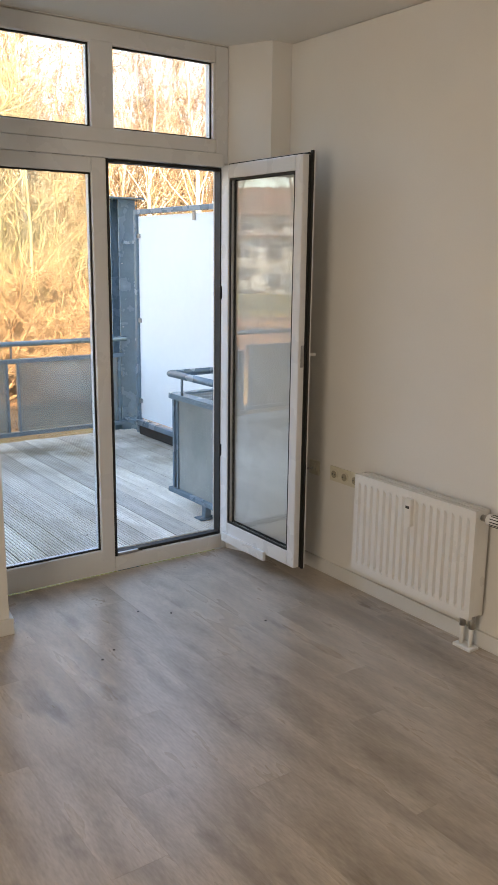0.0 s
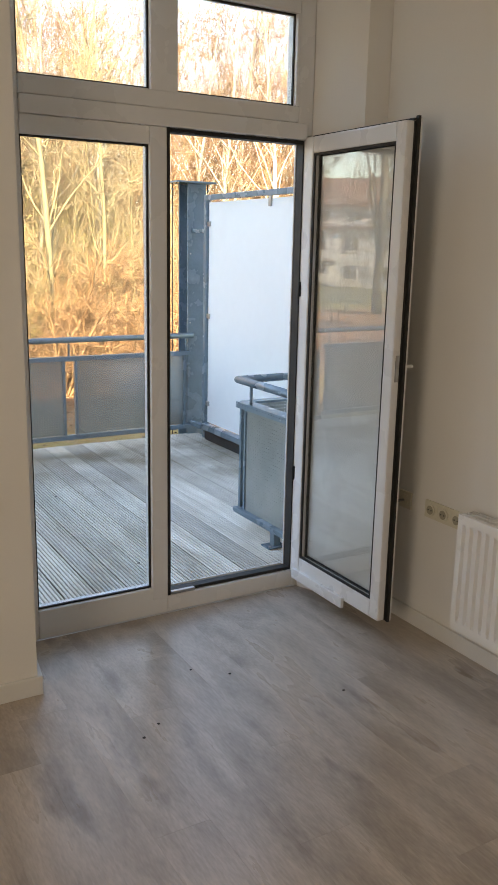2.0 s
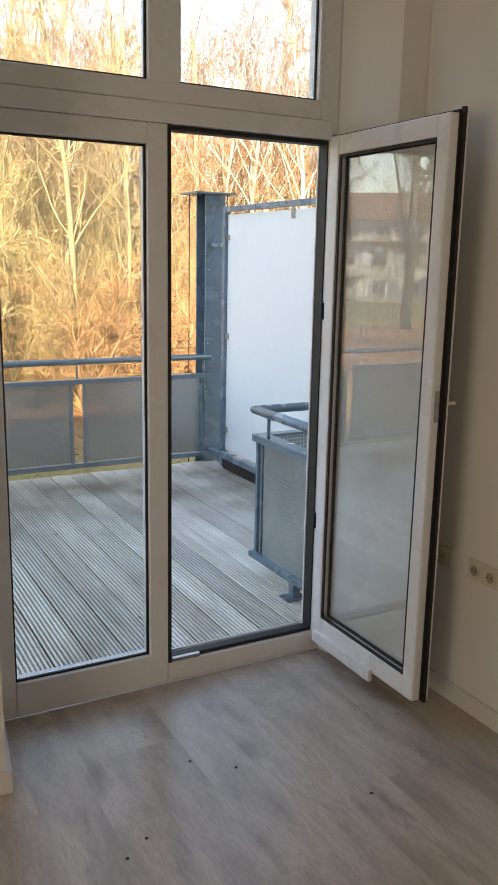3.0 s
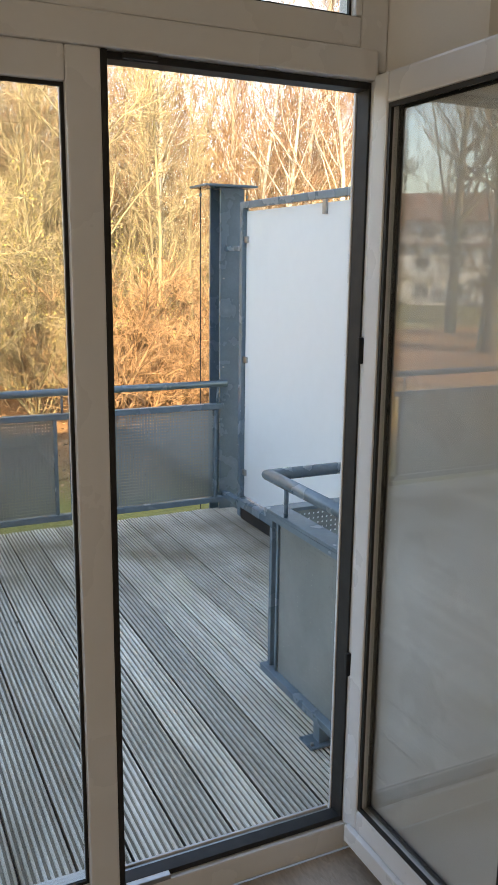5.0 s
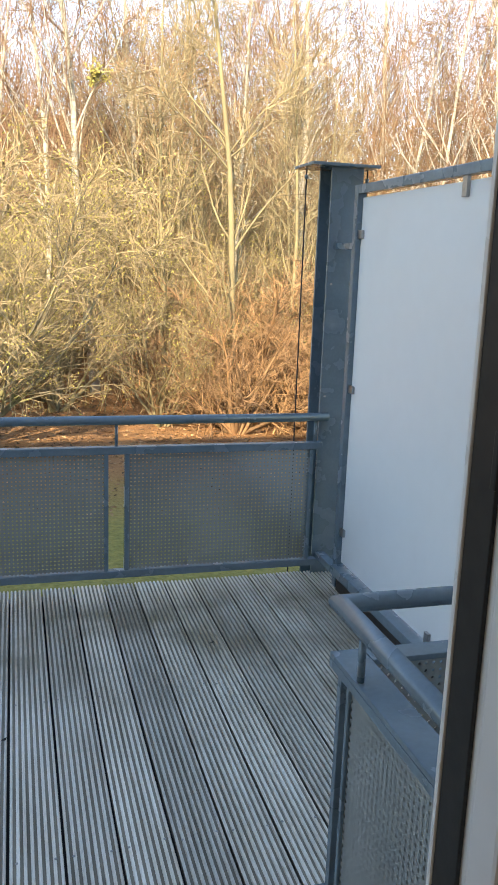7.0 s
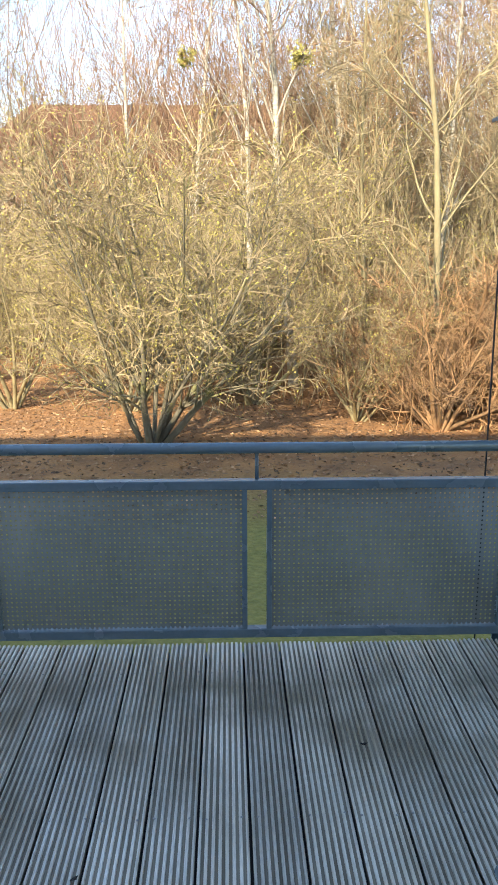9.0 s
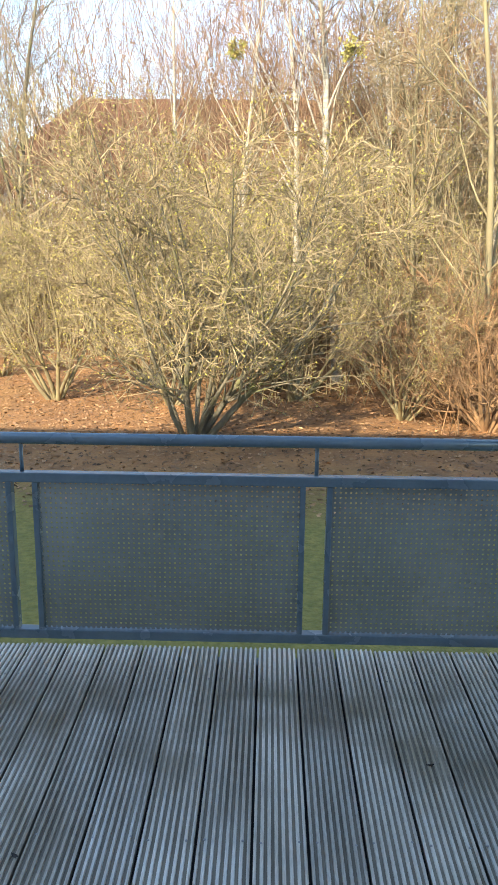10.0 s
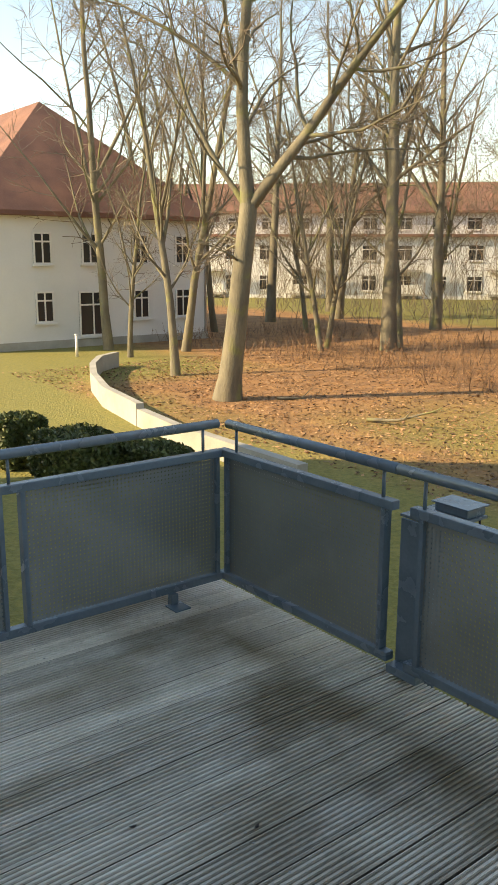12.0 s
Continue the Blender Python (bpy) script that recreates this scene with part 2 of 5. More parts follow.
def ground_material():
    m = material("ground_cover", (0.42, 0.215, 0.085), 0.95, 0, (0.25, 0.13, 0.06), 1.6, 16, 0.6, 0.9, bump_depth=0.06)
    N, L = m.node_tree.nodes, m.node_tree.links
    hsv = [n for n in N if n.bl_idname == "ShaderNodeHueSaturation"][0]
    g = N.new("ShaderNodeNewGeometry")
    sep = N.new("ShaderNodeSeparateXYZ")
    L.new(g.outputs["Position"], sep.inputs[0])
    n1 = N.new("ShaderNodeTexNoise")
    n1.inputs["Scale"].default_value, n1.inputs["Detail"].default_value = 0.35, 6
    L.new(g.outputs["Position"], n1.inputs["Vector"])

    def rise(axis, lo, hi, wobble):
        w = N.new("ShaderNodeMath")
        w.operation = "MULTIPLY_ADD"
        w.inputs[1].default_value = wobble
        L.new(n1.outputs[0], w.inputs[0])
        L.new(sep.outputs[axis], w.inputs[2])
        r = N.new("ShaderNodeMapRange")
        r.inputs["From Min"].default_value, r.inputs["From Max"].default_value = lo + wobble / 2, hi + wobble / 2
        L.new(w.outputs[0], r.inputs["Value"])
        return r.outputs[0]

    def op(kind, a, b):
        x = N.new("ShaderNodeMath")
        x.operation = kind
        L.new(a, x.inputs[0])
        L.new(b, x.inputs[1])
        return x.outputs[0]

    near = rise(1, 14.0, 11.0, 4.0)
    far = op("MULTIPLY", rise(1, 40, 43, 3.0), rise(0, -12, -20, 4.0))
    left = op("MULTIPLY", rise(0, -22.5, -25.0, 1.0), rise(1, 21.0, 18.0, 2.0))
    glade = op("MULTIPLY", op("MULTIPLY", rise(0, -6, -9, 3.0), rise(0, -17, -12, 3.0)), op("MULTIPLY", rise(1, 13.5, 15, 1.0), rise(1, 22, 19, 5.0)))
    half = N.new("ShaderNodeMath")
    half.operation = "MULTIPLY"
    half.inputs[1].default_value = 0.75
    L.new(glade, half.inputs[0])
    mask = op("MAXIMUM", op("MAXIMUM", near, far), op("MAXIMUM", left, half.outputs[0]))
    n2 = N.new("ShaderNodeTexNoise")
    n2.inputs["Scale"].default_value, n2.inputs["Detail"].default_value = 9.0, 5
    L.new(g.outputs["Position"], n2.inputs["Vector"])
    gm = N.new("ShaderNodeMix")
    gm.data_type = "RGBA"
    L.new(n2.outputs[0], gm.inputs[0])
    gm.inputs[6].default_value = (0.095, 0.115, 0.028, 1)
    gm.inputs[7].default_value = (0.37, 0.30, 0.08, 1)
    mx = N.new("ShaderNodeMix")
    mx.data_type = "RGBA"
    L.new(mask, mx.inputs[0])
    src = hsv.inputs["Color"].links[0].from_socket
    L.new(src, mx.inputs[6])
    L.new(gm.outputs[2], mx.inputs[7])
    L.new(mx.outputs[2], hsv.inputs["Color"])
    return m


M_GROUND = ground_material()


def damp_band(m, colour):
    """Green-brown damp stain on the deck, in a ragged band that runs along the outer edge."""
    N, L = m.node_tree.nodes, m.node_tree.links
    hsv = [n for n in N if n.bl_idname == "ShaderNodeHueSaturation"][0]
    src = hsv.inputs["Color"].links[0].from_socket
    g, sep, n1 = N.new("ShaderNodeNewGeometry"), N.new("ShaderNodeSeparateXYZ"), N.new("ShaderNodeTexNoise")
    n1.inputs["Scale"].default_value, n1.inputs["Detail"].default_value = 2.2, 6
    L.new(g.outputs["Position"], sep.inputs[0])
    L.new(g.outputs["Position"], n1.inputs["Vector"])
    steps = []
    for lo, hi in ((1.7, 2.7), (3.16, 2.98)):
        r = N.new("ShaderNodeMapRange")
        r.inputs["From Min"].default_value, r.inputs["From Max"].default_value = lo, hi
        L.new(sep.outputs[1], r.inputs["Value"])
        steps.append(r.outputs[0])
    patch = N.new("ShaderNodeMapRange")
    patch.inputs["From Min"].default_value, patch.inputs["From Max"].default_value = 0.38, 0.62
    patch.inputs["To Max"].default_value = 0.85
    L.new(n1.outputs[0], patch.inputs["Value"])
    last = patch.outputs[0]
    for st in steps:
        mul = N.new("ShaderNodeMath")
        mul.operation = "MULTIPLY"
        L.new(last, mul.inputs[0])
        L.new(st, mul.inputs[1])
        last = mul.outputs[0]
    mx = N.new("ShaderNodeMix")
    mx.data_type = "RGBA"
    L.new(last, mx.inputs[0])
    L.new(src, mx.inputs[6])
    mx.inputs[7].default_value = (*colour, 1)
    L.new(mx.outputs[2], hsv.inputs["Color"])


damp_band(M_DECK, (0.25, 0.185, 0.10))


# ---- builders ----
def finish(name, me, mat, parent=None, label=""):
    ob = new(name, me)
    me.materials.append(mat)
    if parent:
        ob.parent = parent
    if label:
        ob["label"] = label
    return ob


def part(name, bm, mat, parent=None, label=""):
    me = bpy.data.meshes.new(name)
    bm.normal_update()
    bm.to_mesh(me)
    bm.free()
    return finish(name, me, mat, parent, label)


def box_bm(lo, hi, bevel=0.003):
    bm = bmesh.new()
    bmesh.ops.create_cube(bm, size=1)
    c = (Vector(lo) + Vector(hi)) / 2
    d = Vector(hi) - Vector(lo)
    for v in bm.verts:
        v.co = Vector((v.co.x * d.x, v.co.y * d.y, v.co.z * d.z)) + c
    if bevel:
        bmesh.ops.bevel(bm, geom=bm.edges[:], offset=min(bevel, min(abs(x) for x in d) * 0.3), segments=2, affect="EDGES", profile=0.6)
    return bm


def bx(name, lo, hi, mat, parent=None, label="", bevel=0.003):
    return part(name, box_bm(lo, hi, bevel), mat, parent, label)


def prism(name, plan, z0, z1, mat, parent=None, label=""):
    bm = bmesh.new()
    a = [bm.verts.new((x, y, z0)) for x, y in plan]
    b = [bm.verts.new((x, y, z1)) for x, y in plan]
    n = len(plan)
    bm.faces.new(a[::-1])
    bm.faces.new(b)
    for i in range(n):
        bm.faces.new((a[i], a[(i + 1) % n], b[(i + 1) % n], b[i]))
    bmesh.ops.recalc_face_normals(bm, faces=bm.faces[:])
    return part(name, bm, mat, parent, label)


def rod_bm(points, r, sides=14):
    """A round bar along points, with mitred bends and closed ends."""
    bm = bmesh.new()
    pts = [Vector(p) for p in points]
    rings = []
    for i, p in enumerate(pts):
        d0 = (pts[i] - pts[i - 1]).normalized() if i else None
        d1 = (pts[i + 1] - pts[i]).normalized() if i + 1 < len(pts) else None
        t = (d0 + d1).normalized() if d0 and d1 else (d0 or d1)
        k = 1 / max(0.5, t.dot(d0 or t))
        ref = Vector((0, 0, 1)) if abs(t.z) < 0.9 else Vector((0, 1, 0))
        u = t.cross(ref).normalized()
        w = u.cross(t)
        rings.append([bm.verts.new(p + u * (math.cos(a) * r * k) + w * (math.sin(a) * r)) for a in (2 * math.pi * j / sides for j in range(sides))])
    for a, b in zip(rings, rings[1:]):
        for j in range(sides):
            f = bm.faces.new((a[j], a[(j + 1) % sides], b[(j + 1) % sides], b[j]))
            f.smooth = True
    bm.faces.new(rings[0])
    bm.faces.new(rings[-1][::-1])
    bmesh.ops.recalc_face_normals(bm, faces=bm.faces[:])
    return bm


def rod(name, points, r, mat, parent=None, label="", sides=14):
    return part(name, rod_bm(points, r, sides), mat, parent, label)


def thing(name, label, category, group="", kind="", at=(0, 0, 0)):
    ob = new(name)
    ob.location = at
    return tagged(ob, label, category, group, kind)


def mesh_from(name, V, F, smooth=False):
    me = bpy.data.meshes.new(name)
    k = F.shape[1]
    me.vertices.add(len(V))
    me.vertices.foreach_set("co", V.astype(np.float32).ravel())
    me.loops.add(F.size)
    me.loops.foreach_set("vertex_index", F.astype(np.int32).ravel())
    me.polygons.add(len(F))
    me.polygons.foreach_set("loop_start", np.arange(0, F.size, k, dtype=np.int32))
    me.polygons.foreach_set("use_smooth", np.full(len(F), smooth))
    me.update(calc_edges=True)
    return me


# ---- setting: the room and the building it belongs to ----
GROUND, DECK = -2.2, 0.005
CEIL = 2.775
EAVE, RIDGE = 4.4, 10.6
facade = thing("wall_facade", "white rendered outer wall of the building, in shade", "wall", kind="structure")
prism("wall_left_pier", [(-17.6, -0.488), (-1.434, -0.488), (-1.372, -0.062), (-1.372, 0.06), (-17.6, 0.06)], GROUND, EAVE, M_WALL, facade)
prism("wall_right_pier", [(0.037, 0.06), (0.037, -0.062), (0.145, -0.30), (9.0, -0.30), (9.0, 0.06)], GROUND, EAVE, M_WALL, facade)
bx("lintel", (-1.372, -0.058, 2.772), (0.037, 0.06, EAVE), M_WALL, facade, bevel=0)
bx("plinth_below_window", (-1.372, -0.30, GROUND), (0.037, 0.07, -0.06), M_WALL, facade, bevel=0)
tagged(bx("wall_right", (0.27, -6.0, -0.05), (0.42, -0.303, CEIL), M_WALL, bevel=0), "warm white painted plaster wall", "wall", kind="structure")
# Unseen wall; its opening is added to hold the lamp that brightens the room.
side = thing("wall_left", "warm white painted plaster wall with an added opening for the fill lamp", "wall", kind="structure")
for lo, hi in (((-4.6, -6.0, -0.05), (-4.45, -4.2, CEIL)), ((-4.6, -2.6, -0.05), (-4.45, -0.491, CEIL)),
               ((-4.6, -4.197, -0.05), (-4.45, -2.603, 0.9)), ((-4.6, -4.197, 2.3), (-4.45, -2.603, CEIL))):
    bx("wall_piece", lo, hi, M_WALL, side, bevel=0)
tagged(bx("wall_back", (-4.6, -6.2, -0.05), (0.42, -6.003, CEIL), M_WALL, bevel=0), "warm white painted plaster wall", "wall", kind="structure")
tagged(bx("ceiling", (-4.6, -6.2, CEIL + 0.003), (0.42, -0.061, CEIL + 0.2), M_CEIL, bevel=0), "plain white painted ceiling", "ceiling", kind="structure")
# Roof out of view, added; eave and ridge heights place the shadow outside.
roof_bm = bmesh.new()
ends = [[roof_bm.verts.new((x, y, z)) for y, z in ((0.45, EAVE + 0.01), (-4.5, RIDGE), (-9.4, EAVE + 0.01))] for x in (-17.8, 9.2)]
roof_bm.faces.new(ends[0])
roof_bm.faces.new(ends[1][::-1])
for a, b in ((0, 1), (1, 2), (2, 0)):
    roof_bm.faces.new((ends[0][a], ends[0][b], ends[1][b], ends[1][a]))
bmesh.ops.recalc_face_normals(roof_bm, faces=roof_bm.faces[:])
tagged(part("roof", roof_bm, M_ROOF), "unseen pitched tiled roof, added to cast the building's shadow", "roof", kind="structure")
tagged(bx("floor", (-4.45, -6.0, -0.06), (0.27, -0.06, -0.008), M_DARKWOOD, bevel=0), "grey-brown oak vinyl plank floor", "floor", kind="structure")
floor = bpy.data.objects["floor"]

# Unseen outer walls, added to block sun that would reach into the room.
tagged(bx("wall_rear", (-17.6, -9.0, GROUND), (9.0, -8.8, EAVE), M_RENDER, bevel=0), "unseen rear wall of the building, added to keep sun out", "wall", kind="structure")
tagged(bx("wall_gable_west", (-17.6, -8.79, GROUND), (-17.4, -0.49, EAVE), M_RENDER, bevel=0), "unseen end wall of the building, added to keep sun out", "wall", kind="structure")
tagged(bx("wall_gable_east", (8.8, -8.79, GROUND), (9.0, -0.303, EAVE), M_RENDER, bevel=0), "unseen end wall of the building, added to keep sun out", "wall", kind="structure")
skirt = thing("baseboard", "low white painted skirting board", "baseboard", kind="structure")
bx("board", (0.253, -6.0, 0), (0.27, -0.318, 0.075), M_TRIM, skirt)
bx("board", (-4.45, -0.505, 0), (-1.425, -0.488, 0.075), M_TRIM, skirt)
bx("board", (0.160, -0.318, 0), (0.27, -0.30, 0.075), M_TRIM, skirt)
prism("board", [(0.030, -0.078), (0.037, -0.066), (0.147, -0.306), (0.135, -0.318), (0.132, -0.316)], 0.0, 0.075, M_TRIM, skirt)
prism("board", [(-1.436, -0.505), (-1.418, -0.503), (-1.358, -0.066), (-1.373, -0.066)], 0.0, 0.075, M_TRIM, skirt)

# ---- the window with its fixed pane, transoms and open door ----
win = thing("window_1", "white plastic window frame with fixed pane, two transom lights and a door opening", "window", kind="structure")
Y0, Y1 = -0.060, 0.015
frame_bars = [("jamb", (-1.370, Y0, 0.0), (-1.302, Y1, 2.77)), ("jamb", (-0.045, Y0, 2.185), (0.035, Y1, 2.77)),
              ("jamb", (0.004, Y0, 0.0), (0.035, Y1, 2.184)),
              ("mullion", (-0.767, Y0 - 0.002, 0.075), (-0.690, Y1 + 0.002, 2.165)), ("mullion", (-0.762, Y0 - 0.002, 2.20), (-0.640, Y1, 2.70)),
              ("head", (-1.302, Y0, 2.685), (-0.045, Y1, 2.77)), ("transom_bar", (-1.302, Y0 - 0.012, 2.165), (0.004, Y1, 2.235)),
              ("transom_sash_rail", (-1.302, Y0 - 0.004, 2.236), (-0.045, Y1, 2.305)),
              ("sill", (-1.302, Y0, 0.0), (-0.690, Y1, 0.135)), ("threshold", (-0.690, Y0, 0.0), (0.004, Y1, 0.085)),
              ("fixed_pane_head", (-1.302, Y0, 2.092), (-0.767, Y1, 2.165))]
for name, lo, hi in frame_bars:
    bx(name, lo, hi, M_PVC, win, bevel=0.006)


def pane(lo, hi, name="pane", parent=win, axis=1):
    ob = bx(name, lo, hi, M_GLASS, parent, "clear window glass", bevel=0)
    ob.visible_shadow = False
    return ob


def gasket(x0, x1, z0, z1, y, parent=win, w=0.008):
    for lo, hi in (((x0, y, z0), (x1, y + 0.010, z0 + w)), ((x0, y, z1 - w), (x1, y + 0.010, z1)),
                   ((x0, y, z0 + w), (x0 + w, y + 0.010, z1 - w)), ((x1 - w, y, z0 + w), (x1, y + 0.010, z1 - w))):
        bx("gasket", lo, hi, M_GASKET, parent, "black rubber seal", bevel=0)


for x0, x1, z0, z1 in ((-1.302, -0.767, 0.135, 2.092), (-1.302, -0.762, 2.305, 2.685), (-0.640, -0.060, 2.305, 2.685)):
    pane((x0 + 0.002, -0.030, z0 + 0.002), (x1 - 0.002, -0.024, z1 - 0.002))
    gasket(x0, x1, z0, z1, -0.042)
bx("transom_stile", (-0.062, Y0 - 0.004, 2.306), (-0.045, Y1, 2.684), M_PVC, win, bevel=0.003)
# dark seal lining of the door rebate
for lo, hi in (((-0.690, -0.062, 0.086), (-0.676, -0.010, 2.164)), ((-0.003, -0.045, 0.086), (0.0035, 0.012, 2.164)),
               ((-0.676, -0.045, 2.148), (-0.003, 0.012, 2.164)), ((-0.676, -0.045, 0.086), (-0.003, 0.000, 0.102))):
    bx("rebate_seal", lo, hi, M_GASKET, win, "black rubber seal", bevel=0.002)
bx("weather_bar", (-0.676, 0.001, 0.086), (-0.014, 0.014, 0.098), M_STEEL, win, "grey aluminium weather bar")
bx("outer_rim", (-0.006, 0.0125, 0.086), (0.0035, 0.022, 2.164), M_PVC, win, bevel=0.002)
bx("outer_rim", (-0.676, 0.0145, 0.086), (-0.014, 0.022, 0.104), M_PVC, win, bevel=0.002)
bx("strike_plate", (-0.672, -0.066, 0.089), (-0.55, -0.046, 0.104), M_STEEL, win, "steel strike plate")
bx("strike_plate", (-0.640, -0.062, 2.150), (-0.56, -0.046, 2.162), M_GASKET, win, "dark locking keep")
for z in (1.50, 0.60):
    bx("hinge", (-0.012, -0.058, z - 0.035), (0.0035, -0.0455, z + 0.035), M_GASKET, win, "small dark hinge keep")

door = thing("door_1", "white plastic glazed balcony door, standing open into the room", "door", kind="structure", at=(0.0, -0.066, 0))


def dbox(name, lo, hi, mat, label="", bevel=0.004, parent=None):
    o = Vector((0.0, -0.066, 0))
    return bx(name, Vector(lo) - o, Vector(hi) - o, mat, parent or door, label, bevel)


LX0, LX1 = -0.006, 0.042
dbox("stile", (LX0, -0.130, 0.098), (LX1, -0.068, 2.176), M_PVC, bevel=0.007)
dbox("stile", (LX0, -0.763, 0.098), (LX1, -0.702, 2.176), M_PVC, bevel=0.007)
dbox("top_rail", (LX0, -0.702, 2.104), (LX1, -0.130, 2.176), M_PVC, bevel=0.007)
dbox("bottom_rail", (LX0, -0.702, 0.098), (LX1, -0.130, 0.178), M_PVC, bevel=0.007)
dbox("overlap_lip", (LX1 + 0.002, -0.776, 0.094), (LX1 + 0.018, -0.066, 2.190), M_PVC, bevel=0.003)
dbox("edge_seal", (LX0 + 0.035, -0.768, 0.10), (LX0 + 0.047, -0.7625, 2.174), M_GASKET, "black rubber seal", 0)
dbox("edge_seal", (LX1 - 0.004, -0.778, 0.092), (LX1 + 0.008, -0.7628, 2.194), M_GASKET, "black rubber seal", 0)
dbox("edge_seal", (LX1 - 0.012, -0.762, 2.177), (LX1 + 0.002, -0.075, 2.186), M_GASKET, "black rubber seal", 0)
for x in (LX0 + 0.005, LX1 - 0.013):
    for lo, hi in (((x, -0.702, 0.178), (x + 0.008, -0.130, 0.189)), ((x, -0.702, 2.093), (x + 0.008, -0.130, 2.104)),
                   ((x, -0.702, 0.189), (x + 0.008, -0.691, 2.093)), ((x, -0.141, 0.189), (x + 0.008, -0.130, 2.093))):
        dbox("gasket", lo, hi, M_GASKET, "black rubber seal", 0)
g = dbox("pane", (0.020, -0.701, 0.180), (0.026, -0.131, 2.102), M_GLASS, "clear double glazing", 0)
g.visible_shadow = False
dbox("lock_plate", (0.008, -0.768, 1.16), (0.026, -0.762, 1.27), M_STEEL, "dark steel lock plate", 0.001)
dbox("drip_bar", (LX0 - 0.020, -0.52, 0.066), (LX0 - 0.001, -0.10, 0.118), M_PVC, "white drip moulding")
handle = dbox("handle", (0.072, -0.748, 1.165), (0.082, -0.718, 1.295), M_PLASTIC, "white lever handle", 0.004)
dbox("lever", (0.082, -0.740, 1.21), (0.126, -0.726, 1.224), M_PLASTIC, parent=handle)

# ---- deck of the terrace ----
deck = thing("deck", "weathered grey grooved wooden decking, stained and worn", "deck", kind="structure")
PITCH, GAP = 0.1605, 0.009
X_SEAM = -0.267
DX0, DX1, DY0, DY1 = -3.66, 1.10, 0.065, 3.36


def board_mesh(width, length, seed):
    """A decking board along y with fine grooves in its top face."""
    r = random.Random(seed)
    grooves = 7
    xs, zs = [0.0, 0.004], [-0.006, 0.0]
    step = (width - 0.008) / grooves
    for i in range(grooves):
        c = 0.004 + (i + 0.5) * step
        d = 0.0070 + r.uniform(-0.0008, 0.0008)
        xs += [c - step * 0.30, c - step * 0.24, c + step * 0.24, c + step * 0.30]
        zs += [0.0, -d, -d, 0.0]
    xs += [width - 0.004, width]
    zs += [0.0, -0.006]
    xs += [width, 0.0]
    zs += [-0.027, -0.027]
    n = len(xs)
    cuts = 4
    V, F = [], []
    for k in range(cuts + 1):
        dz, dx = r.uniform(-0.0012, 0.0012), r.uniform(-0.001, 0.001)
        V += [(x + dx, length * k / cuts, z + dz) for x, z in zip(xs, zs)]
    for k in range(cuts):
        for i in range(n):
            a, b = k * n + i, k * n + (i + 1) % n
            F.append((a, a + n, b + n, b))
    F += [tuple(range(n)), tuple(range(cuts * n, (cuts + 1) * n))[::-1]]
    me = bpy.data.meshes.new("board")
    me.from_pydata(V, [], F)
    me.materials.append(M_DECK)
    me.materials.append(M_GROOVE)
    # Groove floors, both board sides and the underside take the darker material.
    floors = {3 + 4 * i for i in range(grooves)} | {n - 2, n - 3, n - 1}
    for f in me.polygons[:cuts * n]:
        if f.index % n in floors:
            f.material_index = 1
    return me


kinds = [board_mesh(PITCH - GAP, DY1 - DY0, s) for s in range(6)]
k0 = math.floor((DX0 - X_SEAM) / PITCH)
k1 = math.ceil((DX1 - X_SEAM) / PITCH)
rb = random.Random(5)
for k in range(k0, k1):
    ob = new("board", kinds[rb.randrange(6)])
    ob.parent = deck
    ob.location = (X_SEAM + k * PITCH + GAP / 2, DY0 + rb.uniform(-0.004, 0.004), DECK + rb.uniform(-0.0015, 0.001))
for y in (0.4, 1.3, 2.2, 3.1):
    bx("joist", (DX0 + 0.05, y - 0.04, -0.14), (DX1, y + 0.04, DECK - 0.030), M_DARKWOOD, deck, bevel=0)
# Dark sheet added so that the gaps between boards look deep and shaded.
bx("gap_backing", (DX0 + 0.09, DY0 + 0.01, -0.030), (DX1, DY1 - 0.10, -0.0245), M_DARKWOOD, deck, "dark sheet added below the boards to darken the gaps", bevel=0)
bx("edge_beam", (DX0 + 0.02, DY1 - 0.09, -0.20), (DX1 + 0.02, DY1 - 0.03, DECK - 0.030), M_RAIL, deck, "blue-grey steel edge beam")
bx("edge_beam", (DX0 + 0.02, DY0, -0.20), (DX0 + 0.08, DY1 - 0.1, DECK - 0.030), M_RAIL, deck, "blue-grey steel edge beam")
screw_me = bpy.data.meshes.new("screw")
sb = bmesh.new()
bmesh.ops.create_cone(sb, cap_ends=True, segments=8, radius1=0.0045, radius2=0.0038, depth=0.002)
sb.to_mesh(screw_me)
sb.free()
screw_me.materials.append(M_STEEL)
for k in range(k0, k1):
    for y in (1.3, 2.2, 3.1):
        for f in (0.16, 0.84):
            s = new("screw", screw_me)
            s.parent = deck
            s.location = (X_SEAM + (k + f) * PITCH, y + rb.uniform(-0.01, 0.01), DECK + 0.0)

# ---- railing ----
RY, ZT, ZB, ZH = 3.30, 0.755, 0.088, 0.910


def railing(name, label):
    return thing(name, label, "railing", "balcony railings")


def front_bay(x0, x1, rail):
    """Bars and perforated sheet of one bay along x."""
    for x in (x0, x1 - 0.022):
        bx("upright", (x, RY - 0.022, ZB + 0.02), (x + 0.022, RY + 0.022, ZT - 0.02), M_RAIL, rail)
    bx("perforated_panel", (x0 + 0.022, RY - 0.002, ZB + 0.022), (x1 - 0.022, RY + 0.002, ZT - 0.022), M_PERF, rail, "grey perforated metal sheet", bevel=0)


